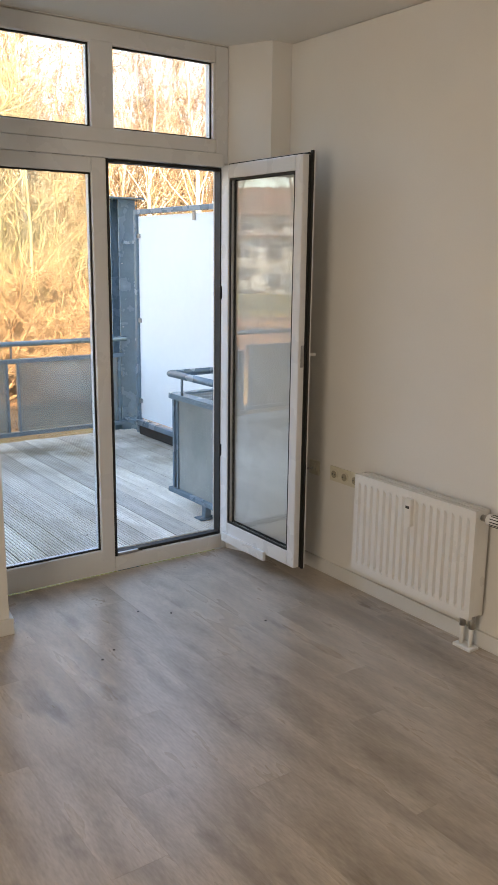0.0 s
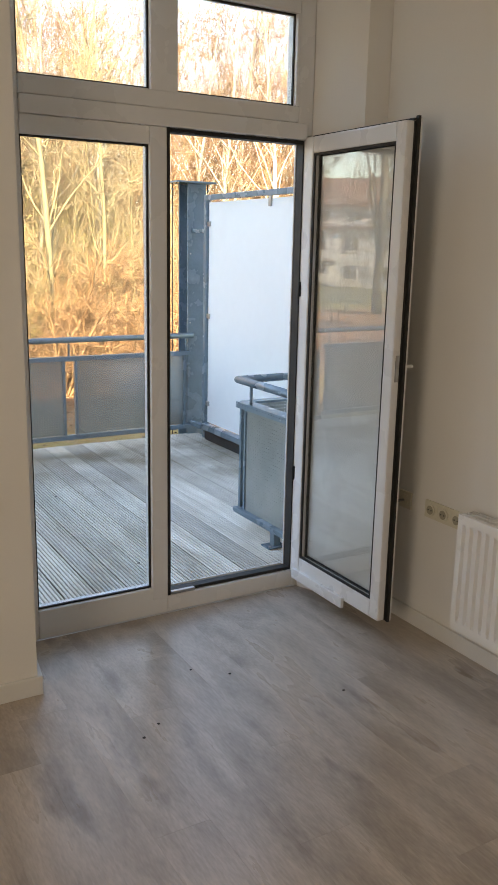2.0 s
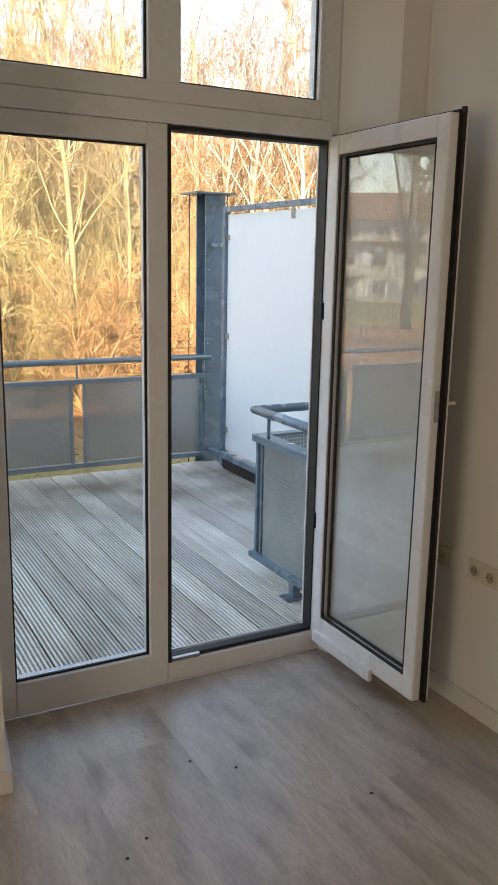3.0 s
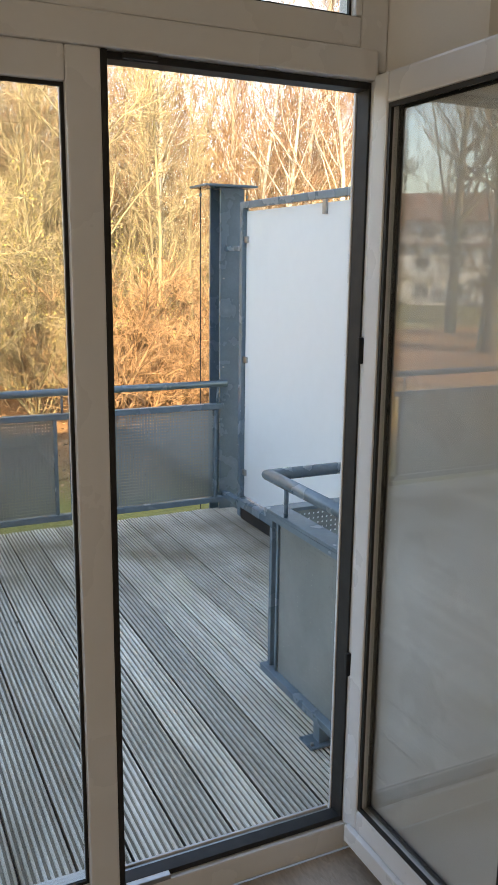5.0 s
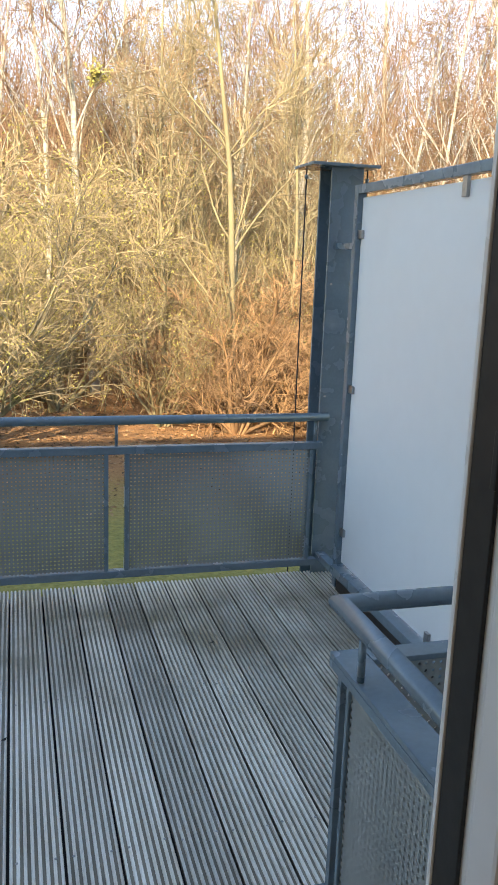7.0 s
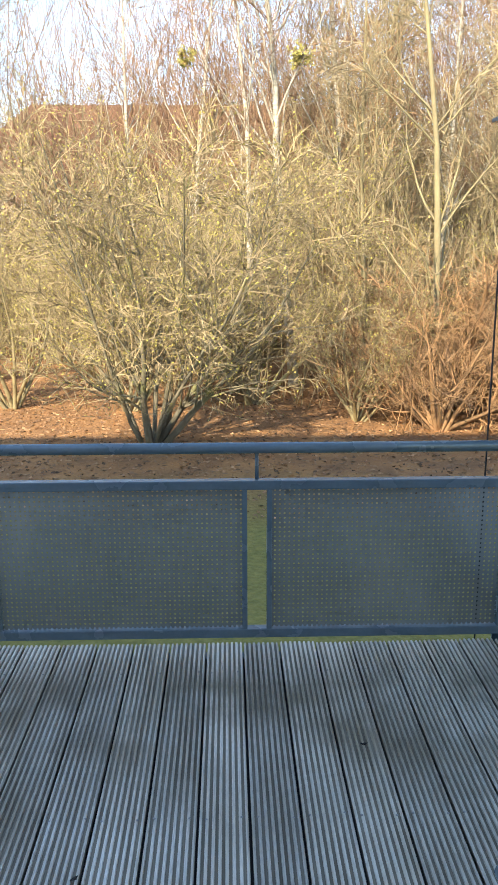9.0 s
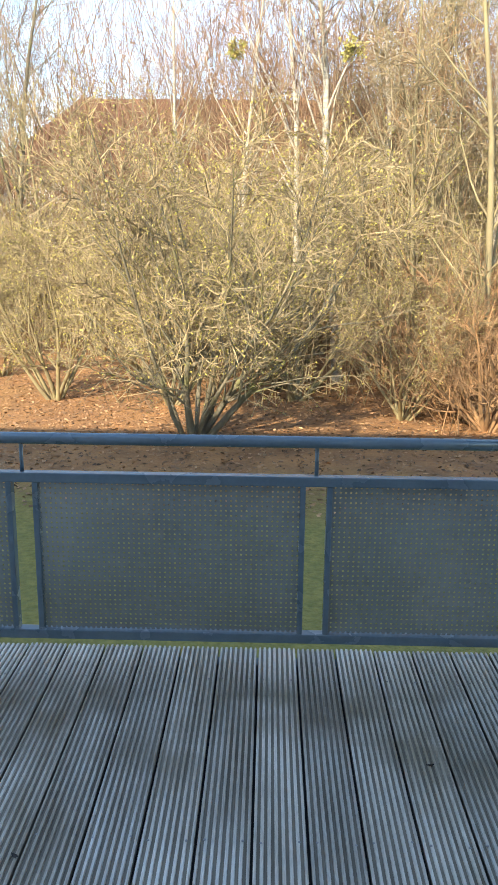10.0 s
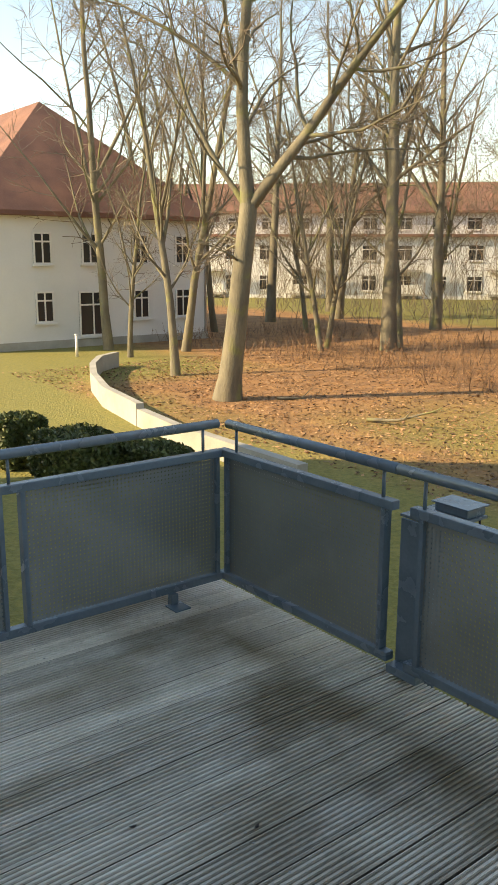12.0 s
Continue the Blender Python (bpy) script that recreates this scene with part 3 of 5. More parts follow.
r1 = railing("balcony_railing", "blue-grey coated steel railing with perforated grey sheets along the deck edge")
bx("top_rail", (-2.385, RY - 0.024, ZT - 0.02), (1.07, RY + 0.024, ZT + 0.02), M_RAIL, r1, bevel=0.005)
bx("bottom_rail", (-2.385, RY - 0.024, ZB - 0.02), (1.07, RY + 0.024, ZB + 0.02), M_RAIL, r1, bevel=0.005)
rod("handrail", [(-2.468, RY, ZH), (1.10, RY, ZH)], 0.0235, M_RAIL, r1)
for x0, x1 in ((-0.004, 1.02), (-1.164, -0.087), (-2.337, -1.246)):
    front_bay(x0, x1, r1)
for x in (-2.33, -1.205, -0.046, 1.03):
    rod("stanchion", [(x, RY, ZT + 0.02), (x, RY, ZH - 0.02)], 0.008, M_RAIL, r1, sides=8)

r2 = railing("balcony_railing", "blue-grey coated steel railing with perforated sheet beside the deck corner")
bx("top_rail", (-3.69, RY - 0.024, ZT - 0.02), (-2.480, RY + 0.024, ZT + 0.02), M_RAIL, r2, bevel=0.005)
bx("bottom_rail", (-3.69, RY - 0.024, ZB - 0.02), (-2.480, RY + 0.024, ZB + 0.02), M_RAIL, r2, bevel=0.005)
rod("handrail", [(-3.63, RY, ZH), (-2.472, RY, ZH)], 0.0235, M_RAIL, r2)
front_bay(-3.64, -2.520, r2)
for x in (-3.56, -2.55):
    rod("stanchion", [(x, RY, ZT + 0.02), (x, RY, ZH - 0.02)], 0.008, M_RAIL, r2, sides=8)

RX = -3.67
r3 = railing("balcony_railing", "blue-grey coated steel side railing with perforated sheets")
bx("top_rail", (RX - 0.024, 0.10, ZT - 0.02), (RX + 0.024, RY - 0.026, ZT + 0.02), M_RAIL, r3, bevel=0.005)
bx("bottom_rail", (RX - 0.024, 0.10, ZB - 0.02), (RX + 0.024, RY - 0.026, ZB + 0.02), M_RAIL, r3, bevel=0.005)
rod("handrail", [(RX, 0.10, ZH), (RX, RY - 0.04, ZH)], 0.0235, M_RAIL, r3)
for y0, y1 in ((2.185, 3.26), (1.03, 2.105), (0.12, 0.95)):
    for y in (y0, y1 - 0.022):
        bx("upright", (RX - 0.022, y, ZB + 0.02), (RX + 0.022, y + 0.022, ZT - 0.02), M_RAIL, r3)
    bx("perforated_panel", (RX - 0.002, y0 + 0.022, ZB + 0.022), (RX + 0.002, y1 - 0.022, ZT - 0.022), M_PERF_SIDE, r3, "grey perforated metal sheet", bevel=0)
for y in (3.17, 2.145, 0.99):
    rod("stanchion", [(RX, y, ZT + 0.02), (RX, y, ZH - 0.02)], 0.008, M_RAIL, r3, sides=8)
for y in (2.96, 0.6):
    bx("foot_post", (RX + 0.005, y - 0.02, DECK), (RX + 0.045, y + 0.02, ZB - 0.0205), M_RAIL, r3)
    bx("foot_plate", (RX + 0.02, y - 0.045, DECK + 0.001), (RX + 0.12, y + 0.045, DECK + 0.009), M_RAIL, r3)

col = thing("steel_post", "blue-grey steel post standing between two railing lengths", "post")
bx("flange", (-2.470, 3.325, GROUND), (-2.372, 3.338, 0.70), M_RAIL, col, bevel=0.002)
bx("web", (-2.427, 3.338, GROUND), (-2.415, 3.46, 0.70), M_RAIL, col, bevel=0.002)
bx("back_flange", (-2.470, 3.46, GROUND), (-2.372, 3.472, 0.70), M_RAIL, col, bevel=0.002)
bx("bracket", (-2.47, 3.27, 0.03), (-2.31, 3.324, 0.067), M_RAIL, col, bevel=0.002)
bx("cap_plate", (-2.49, 3.34, 0.70), (-2.25, 3.60, 0.712), M_RAIL, col, bevel=0.002)
for x in (-2.475, -2.265):
    rod("tie_rod", [(x, 3.57, GROUND), (x, 3.57, 0.70)], 0.005, M_GASKET, col, sides=6)
lid = thing("metal_box", "grey-blue metal box fixed on the post outside the railing", "box")
bx("housing", (-2.43, 3.48, 0.713), (-2.26, 3.60, 0.750), M_RAIL, lid, bevel=0.01)
bx("cover", (-2.44, 3.47, 0.7505), (-2.25, 3.61, 0.757), M_RAIL, lid, bevel=0.004)

post = thing("steel_post", "tall blue-grey steel beam post with a cap plate", "post")
bx("flange", (1.060, 3.330, GROUND), (1.235, 3.345, 2.21), M_RAIL, post, bevel=0.002)
bx("web", (1.140, 3.345, GROUND), (1.152, 3.505, 2.21), M_RAIL, post, bevel=0.002)
bx("back_flange", (1.060, 3.505, GROUND), (1.235, 3.520, 2.21), M_RAIL, post, bevel=0.002)
bx("cap_plate", (0.93, 3.26, 2.211), (1.30, 3.56, 2.226), M_RAIL, post, bevel=0.002)
for x in (0.945, 1.285):
    rod("tie_rod", [(x, 3.40, GROUND), (x, 3.40, 2.21)], 0.004, M_GASKET, post, sides=6)
    rod("nut", [(x, 3.40, 2.15), (x, 3.40, 2.17)], 0.010, M_RAIL, post, sides=6)
for z in (1.02, 1.62):
    rod("bolt", [(1.085, 3.33, z), (1.085, 3.322, z)], 0.006, M_STEEL, post, sides=8)

# ---- privacy screen ----
SX = 1.112
scr = thing("privacy_screen", "white laminate privacy screen in a blue-grey steel frame", "screen")
bx("sheet", (SX + 0.012, 0.10, 0.165), (SX + 0.020, 3.055, 2.045), M_SCREEN, scr, "smooth white laminate sheet", bevel=0.001)
bx("frame_upright", (SX - 0.015, 3.060, 0.02), (SX + 0.030, 3.105, 2.105), M_RAIL, scr, bevel=0.004)
bx("frame_top", (SX - 0.015, 0.10, 2.062), (SX + 0.030, 3.058, 2.105), M_RAIL, scr, bevel=0.004)
bx("frame_bottom", (SX - 0.045, 0.10, 0.105), (SX + 0.030, 3.058, 0.155), M_RAIL, scr, bevel=0.004)
bx("kick_board", (SX - 0.010, 0.10, 0.008), (SX + 0.02, 3.055, 0.104), M_DARKWOOD, scr, "dark brown kick board", bevel=0.002)
for z in (1.87, 1.10, 0.335):
    bx("clip", (SX - 0.004, 3.015, z - 0.02), (SX + 0.0115, 3.062, z + 0.02), M_STEEL, scr, "small steel clip", bevel=0.003)
for y in (2.06, 1.06):
    bx("clip", (SX - 0.004, y - 0.018, 1.985), (SX + 0.0115, y + 0.018, 2.064), M_STEEL, scr, "small steel clip", bevel=0.003)
    bx("clip", (SX - 0.004, y - 0.018, 0.153), (SX + 0.0115, y + 0.018, 0.215), M_STEEL, scr, "small steel clip", bevel=0.003)
bx("strut", (SX - 0.012, 3.104, 1.80), (SX + 0.02, 3.331, 1.83), M_RAIL, scr)
bx("strut", (SX - 0.03, 3.104, 0.09), (SX + 0.02, 3.331, 0.13), M_RAIL, scr)

# ---- railing round the stairwell beside the door ----
QX, QY = 0.205, 0.870
q = railing("stairwell_railing", "low blue-grey steel guard with perforated sheets on the deck")
rod("handrail", [(QX, 0.10, 0.920), (QX, QY, 0.920), (1.06, QY, 0.920)], 0.0235, M_RAIL, q)
bx("top_plate", (QX - 0.012, 0.10, 0.775), (QX + 0.072, QY + 0.02, 0.790), M_RAIL, q, bevel=0.003)
bx("top_plate", (QX + 0.074, QY - 0.045, 0.775), (1.06, QY + 0.02, 0.790), M_RAIL, q, bevel=0.003)
bx("plate_lip", (QX - 0.012, 0.10, 0.752), (QX - 0.004, QY + 0.02, 0.7745), M_RAIL, q, bevel=0.001)
bx("bottom_rail", (QX - 0.02, 0.10, 0.100), (QX + 0.06, QY + 0.02, 0.130), M_RAIL, q, bevel=0.004)
bx("bottom_rail", (QX + 0.062, QY - 0.04, 0.100), (1.06, QY + 0.02, 0.130), M_RAIL, q, bevel=0.004)
bx("upright", (QX + 0.002, QY - 0.026, 0.1305), (QX + 0.026, QY - 0.004, 0.7745), M_RAIL, q)
bx("upright", (QX + 0.002, QY - 0.075, 0.1305), (QX + 0.022, QY - 0.060, 0.7745), M_RAIL, q)
bx("perforated_panel", (QX + 0.010, 0.10, 0.1305), (QX + 0.014, QY - 0.076, 0.7745), M_PERF_SIDE, q, "grey perforated metal sheet", bevel=0)
bx("perforated_panel", (QX + 0.030, QY - 0.014, 0.1305), (1.06, QY - 0.010, 0.7745), M_PERF, q, "grey perforated metal sheet", bevel=0)
for p in ((QX, QY - 0.14), (QX, 0.22), (0.62, QY)):
    rod("stanchion", [(p[0], p[1], 0.7905), (p[0], p[1], 0.90)], 0.009, M_RAIL, q, sides=10)
for y in (0.46,):
    bx("foot_post", (QX, y - 0.022, DECK + 0.010), (QX + 0.044, y + 0.022, 0.0995), M_RAIL, q)
    bx("foot_plate", (QX - 0.045, y - 0.045, DECK + 0.001), (QX + 0.075, y + 0.045, DECK + 0.0095), M_RAIL, q)
    for dx in (-0.03, 0.06):
        rod("bolt", [(QX + dx, y - 0.025, DECK + 0.0095), (QX + dx, y - 0.025, DECK + 0.02)], 0.007, M_STEEL, q, sides=6)

# ---- radiator and sockets on the room wall ----
WX = 0.27
rad = thing("radiator", "white enamelled steel panel radiator with vertical ribs hung on the wall", "radiator")
RF, RB, RY0, RY1, RZ0, RZ1 = 0.148, 0.245, -1.80, -1.045, 0.160, 0.655


def ribbed_panel():
    bm = bmesh.new()
    y, prof = RY0, []
    n = 17
    step = (RY1 - RY0 - 0.03) / n
    prof.append((RY0, 0.0))
    for i in range(n):
        a = RY0 + 0.015 + i * step
        prof += [(a + step * 0.27, 0.0), (a + step * 0.40, 0.014), (a + step * 0.60, 0.014), (a + step * 0.73, 0.0)]
    prof.append((RY1, 0.0))
    rows = [(RZ0, 0.0), (RZ0 + 0.035, 0.0), (RZ0 + 0.055, 1.0), (RZ1 - 0.055, 1.0), (RZ1 - 0.035, 0.0), (RZ1, 0.0)]
    grid = [[bm.verts.new((RF + d * k, yy, z)) for yy, d in prof] for z, k in rows]
    for r0, r1_ in zip(grid, grid[1:]):
        for j in range(len(prof) - 1):
            bm.faces.new((r0[j], r0[j + 1], r1_[j + 1], r1_[j]))
    geo = bmesh.ops.extrude_face_region(bm, geom=bm.faces[:])
    for v in [e for e in geo["geom"] if isinstance(e, bmesh.types.BMVert)]:
        v.co.x = RF + 0.022
    bmesh.ops.recalc_face_normals(bm, faces=bm.faces[:])
    return bm


part("front_panel", ribbed_panel(), M_ENAMEL, rad)
bx("back_panel", (RB - 0.015, RY0 + 0.005, RZ0), (RB, RY1 - 0.005, RZ1 - 0.004), M_ENAMEL, rad)
for y in (RY0, RY1 - 0.004):
    bx("side_cover", (RF + 0.0225, y, RZ0 + 0.01), (RB - 0.0155, y + 0.004, RZ1), M_ENAMEL, rad, bevel=0.001)
grille = bx("top_grille", (RF + 0.023, RY0 + 0.006, RZ1 - 0.012), (RB - 0.016, RY1 - 0.006, RZ1 - 0.006), M_GRILLE, rad, "grey slotted top grille", bevel=0)
for i in range(46):
    y = RY0 + 0.012 + i * (RY1 - RY0 - 0.024) / 45
    bx("slat", (RF + 0.024, y - 0.002, RZ1 - 0.0058), (RB - 0.017, y + 0.002, RZ1 + 0.001), M_ENAMEL, grille, bevel=0)
for x in (RF + 0.05,):
    bx("grille_bar", (x - 0.002, RY0 + 0.006, RZ1 - 0.0055), (x + 0.002, RY1 - 0.006, RZ1 + 0.002), M_ENAMEL, grille, bevel=0)
for y in (RY0 + 0.15, RY1 - 0.15):
    bx("wall_bracket", (RB, y - 0.02, RZ0 + 0.05), (WX, y + 0.02, RZ1 - 0.06), M_ENAMEL, rad)
meter = bx("heat_meter", (RF - 0.022, -1.445, 0.49), (RF + 0.004, -1.405, 0.625), M_PLASTIC, rad, "white heat cost meter", bevel=0.006)
bx("display", (RF - 0.0232, -1.436, 0.578), (RF - 0.0222, -1.414, 0.590), M_HOLE, meter, "small dark display", bevel=0)
valve = rod("valve", [(RF + 0.04, RY0 - 0.002, 0.625), (RF + 0.04, RY0 - 0.035, 0.625)], 0.014, M_STEEL, rad, "brass valve body")
head = rod("thermostat_head", [(RF + 0.04, RY0 - 0.035, 0.625), (RF + 0.04, RY0 - 0.05, 0.625), (RF + 0.04, RY0 - 0.115, 0.625)], 0.024, M_PLASTIC, rad, "white thermostat head", 20)
for i in range(12):
    a = i * math.pi / 6
    rod("ridge", [(RF + 0.04 + 0.0245 * math.cos(a), RY0 - 0.055, 0.625 + 0.0245 * math.sin(a)), (RF + 0.04 + 0.0245 * math.cos(a), RY0 - 0.11, 0.625 + 0.0245 * math.sin(a))], 0.002, M_HOLE, head, sides=5)
for y in (-1.775, -1.725):
    rod("pipe", [(RF + 0.055, y, 0.0), (RF + 0.055, y, 0.115)], 0.010, M_PLASTIC, rad, "white pipe")
    rod("pipe_valve", [(RF + 0.055, y, 0.10), (RF + 0.055, y, 0.162)], 0.014, M_STEEL, rad, "dull brass pipe valve")
bx("pipe_cover", (RF + 0.025, -1.80, 0.0), (RF + 0.085, -1.70, 0.016), M_PLASTIC, rad, "white floor rosette", bevel=0.007)


def socket(y, name, label, cat, coax=False):
    s = thing(name, label, cat, "wall sockets")
    bx("plate", (WX - 0.010, y - 0.040, 0.535), (WX, y + 0.040, 0.615), M_CREAM, s, bevel=0.004)
    rod("ring", [(WX - 0.010, y, 0.575), (WX - 0.017, y, 0.575)], 0.026, M_CREAM, s, sides=24)
    # Well drawn as a flat disc; on power sockets its colour carries the shade.
    rod("well", [(WX - 0.0165, y, 0.575), (WX - 0.0176, y, 0.575)], 0.020, M_SOCKET if not coax else M_CREAM, s, "flat disc for the round recess", 24)
    if coax:
        rod("plug", [(WX - 0.017, y, 0.575), (WX - 0.055, y, 0.575)], 0.006, M_STEEL, s, "protruding aerial plug", 10)
    return s


for y in (-0.765, -0.846, -0.927):
    sk = socket(y, "wall_socket", "cream plastic power socket in a row above the skirting", "socket")
    for dy in (-0.0095, 0.0095):
        rod("pin_hole", [(WX - 0.0174, y + dy, 0.575), (WX - 0.0181, y + dy, 0.575)], 0.0035, M_HOLE, sk, "dark pin hole", 8)
socket(-0.590, "aerial_socket", "cream plastic aerial socket with a small plug", "socket", True)
# ---- OUTDOORS ----
ground = tagged(finish("ground", mesh_from("ground", np.array([[-900, -900, GROUND], [900, -900, GROUND], [900, 900, GROUND], [-900, 900, GROUND]], float), np.array([[0, 1, 2, 3]])), M_GROUND),
                "ground of dry russet leaves with patches of grass", "ground", kind="structure")


def tubes(P, R, sides, rng):
    n, k, _ = P.shape
    T = np.gradient(P, axis=1)
    T /= np.linalg.norm(T, axis=2, keepdims=True) + 1e-9
    ref = rng.normal(size=(n, 1, 3))
    u = np.cross(T, ref)
    u /= np.linalg.norm(u, axis=2, keepdims=True) + 1e-9
    w = np.cross(T, u)
    a = np.arange(sides) * 2 * np.pi / sides
    V = P[:, :, None] + R[:, :, None, None] * (np.cos(a)[:, None] * u[:, :, None] + np.sin(a)[:, None] * w[:, :, None])
    i = np.arange(n * k * sides).reshape(n, k, sides)
    F = np.stack([i[:, :-1], np.roll(i, -1, 2)[:, :-1], np.roll(i, -1, 2)[:, 1:], i[:, 1:]], -1).reshape(-1, 4)
    return V.reshape(-1, 3), F


def join(pieces):
    Vs, Fs, n = [], [], 0
    for V, F in pieces:
        Vs.append(V)
        Fs.append(F + n)
        n += len(V)
    return np.concatenate(Vs), np.concatenate(Fs)


def stems(start, heading, length, radius, k, wobble, up, rng, tip=0.25):
    """Winding tapered stems, one for each start."""
    n = len(start)
    P = np.zeros((n, k, 3))
    P[:, 0] = start
    d = heading / (np.linalg.norm(heading, axis=1, keepdims=True) + 1e-9)
    for j in range(1, k):
        d = d + rng.normal(size=(n, 3)) * wobble
        d[:, 2] += up
        d /= np.linalg.norm(d, axis=1, keepdims=True)
        P[:, j] = P[:, j - 1] + d * (length / (k - 1))[:, None]
    R = radius[:, None] * np.linspace(1, tip, k)[None]
    return P, R


def shoots(P, R, per, t0, t1, spread, l0, l1, k, wobble, up, rng, ratio=0.5, rmin=0.004, tip=0.25):
    """Side branches that spring from the stems P."""
    n, kk, _ = P.shape
    i = np.repeat(np.arange(n), per)
    t = rng.uniform(t0, t1, len(i))
    f = np.minimum(t * (kk - 1), kk - 1.001)
    b = f.astype(int)
    fr = (f - b)[:, None]
    pos = P[i, b] * (1 - fr) + P[i, b + 1] * fr
    rad = R[i, b] * (1 - fr[:, 0]) + R[i, b + 1] * fr[:, 0]
    tan = P[i, b + 1] - P[i, b]
    tan /= np.linalg.norm(tan, axis=1, keepdims=True) + 1e-9
    side = rng.normal(size=tan.shape)
    side -= tan * (side * tan).sum(1, keepdims=True)
    side /= np.linalg.norm(side, axis=1, keepdims=True)
    a = np.radians(rng.uniform(spread * 0.6, spread * 1.3, len(i)))[:, None]
    length = rng.uniform(l0, l1, len(i)) * (1.15 - 0.6 * t)
    return stems(pos, np.cos(a) * tan + np.sin(a) * side, length, np.maximum(rad * ratio, rmin), k, wobble, up, rng, tip)


def flakes(points, size, rng):
    """Small four-cornered leaves at points, turned at random."""
    n = len(points)
    a = rng.normal(size=(n, 3))
    a /= np.linalg.norm(a, axis=1, keepdims=True)
    b = np.cross(a, rng.normal(size=(n, 3)))
    b /= np.linalg.norm(b, axis=1, keepdims=True)
    s = (size * rng.uniform(0.6, 1.4, n))[:, None]
    V = np.stack([points - a * s, points + b * s * 0.55, points + a * s, points - b * s * 0.55], 1).reshape(-1, 3)
    return V, np.arange(4 * n).reshape(n, 4)


Z = np.array([[0, 0, 1.0]])
ORIGIN = np.zeros((1, 3))


def bare_tree(label, height, radius, seed, bark, twig, limbs=16, lean=0.0, first=0.3, spread=48, twigs=5, fork=0):
    rng = np.random.default_rng(seed)
    t = thing("tree", label, "tree", "bare trees")
    P0, R0 = stems(ORIGIN, Z + np.array([[lean, 0, 0]]), np.array([height]), np.array([radius]), 12, 0.035, 0.03, rng, 0.12)
    R0[:, 0] *= 1.18
    trunk = [tubes(P0, R0, 10, rng)]
    if fork:
        Pf, Rf = shoots(P0, R0, fork, first, first + 0.2, 33, height * 0.5, height * 0.75, 9, 0.07, 0.10, rng, 0.62, 0.03, 0.15)
        trunk.append(tubes(Pf, Rf, 8, rng))
        P1, R1 = shoots(Pf, Rf, max(4, limbs // 3), 0.15, 0.95, spread, height * 0.15, height * 0.32, 7, 0.12, 0.03, rng, 0.45, 0.014)
        trunk.append(tubes(P1, R1, 6, rng))
        Pm, Rm_ = shoots(P0, R0, limbs, first, 0.97, spread, height * 0.16, height * 0.36, 7, 0.12, 0.03, rng, 0.42, 0.014)
        trunk.append(tubes(Pm, Rm_, 6, rng))
        P1, R1 = np.concatenate([P1, Pm]), np.concatenate([R1, Rm_])
    else:
        P1, R1 = shoots(P0, R0, limbs, first, 0.97, spread, height * 0.16, height * 0.34, 7, 0.12, 0.06, rng, 0.42, 0.012)
        trunk.append(tubes(P1, R1, 6, rng))
    finish("trunk", mesh_from("trunk", *join(trunk), True), bark, t)
    P2, R2 = shoots(P1, R1, 8, 0.12, 1.0, 45, height * 0.06, height * 0.13, 4, 0.16, 0.03, rng, 0.5, 0.011)
    P3, R3 = shoots(P2, R2, twigs, 0.15, 1.0, 45, height * 0.03, height * 0.07, 3, 0.18, 0.02, rng, 0.6, 0.0075, 0.5)
    finish("crown", mesh_from("crown", *join([tubes(P2, R2, 3, rng), tubes(P3, R3, 3, rng)])), twig, t, "bare leafless twigs")
    return t


def place(src, spots, seed, s0=0.85, s1=1.15):
    """The first spot takes the tree itself, the others copies of it."""
    r = random.Random(seed)
    for i, (x, y, *k) in enumerate(spots):
        s = (k[0] if k else 1.0) * r.uniform(s0, s1)
        m = pose(x, y, GROUND - 0.03, r.uniform(-3, 3), r.uniform(-3, 3), k[1] if len(k) > 1 else r.uniform(0, 360))
        ob = src if i == 0 else copy_thing(src, m)
        ob.matrix_basis = m @ Matrix.Scale(s, 4)


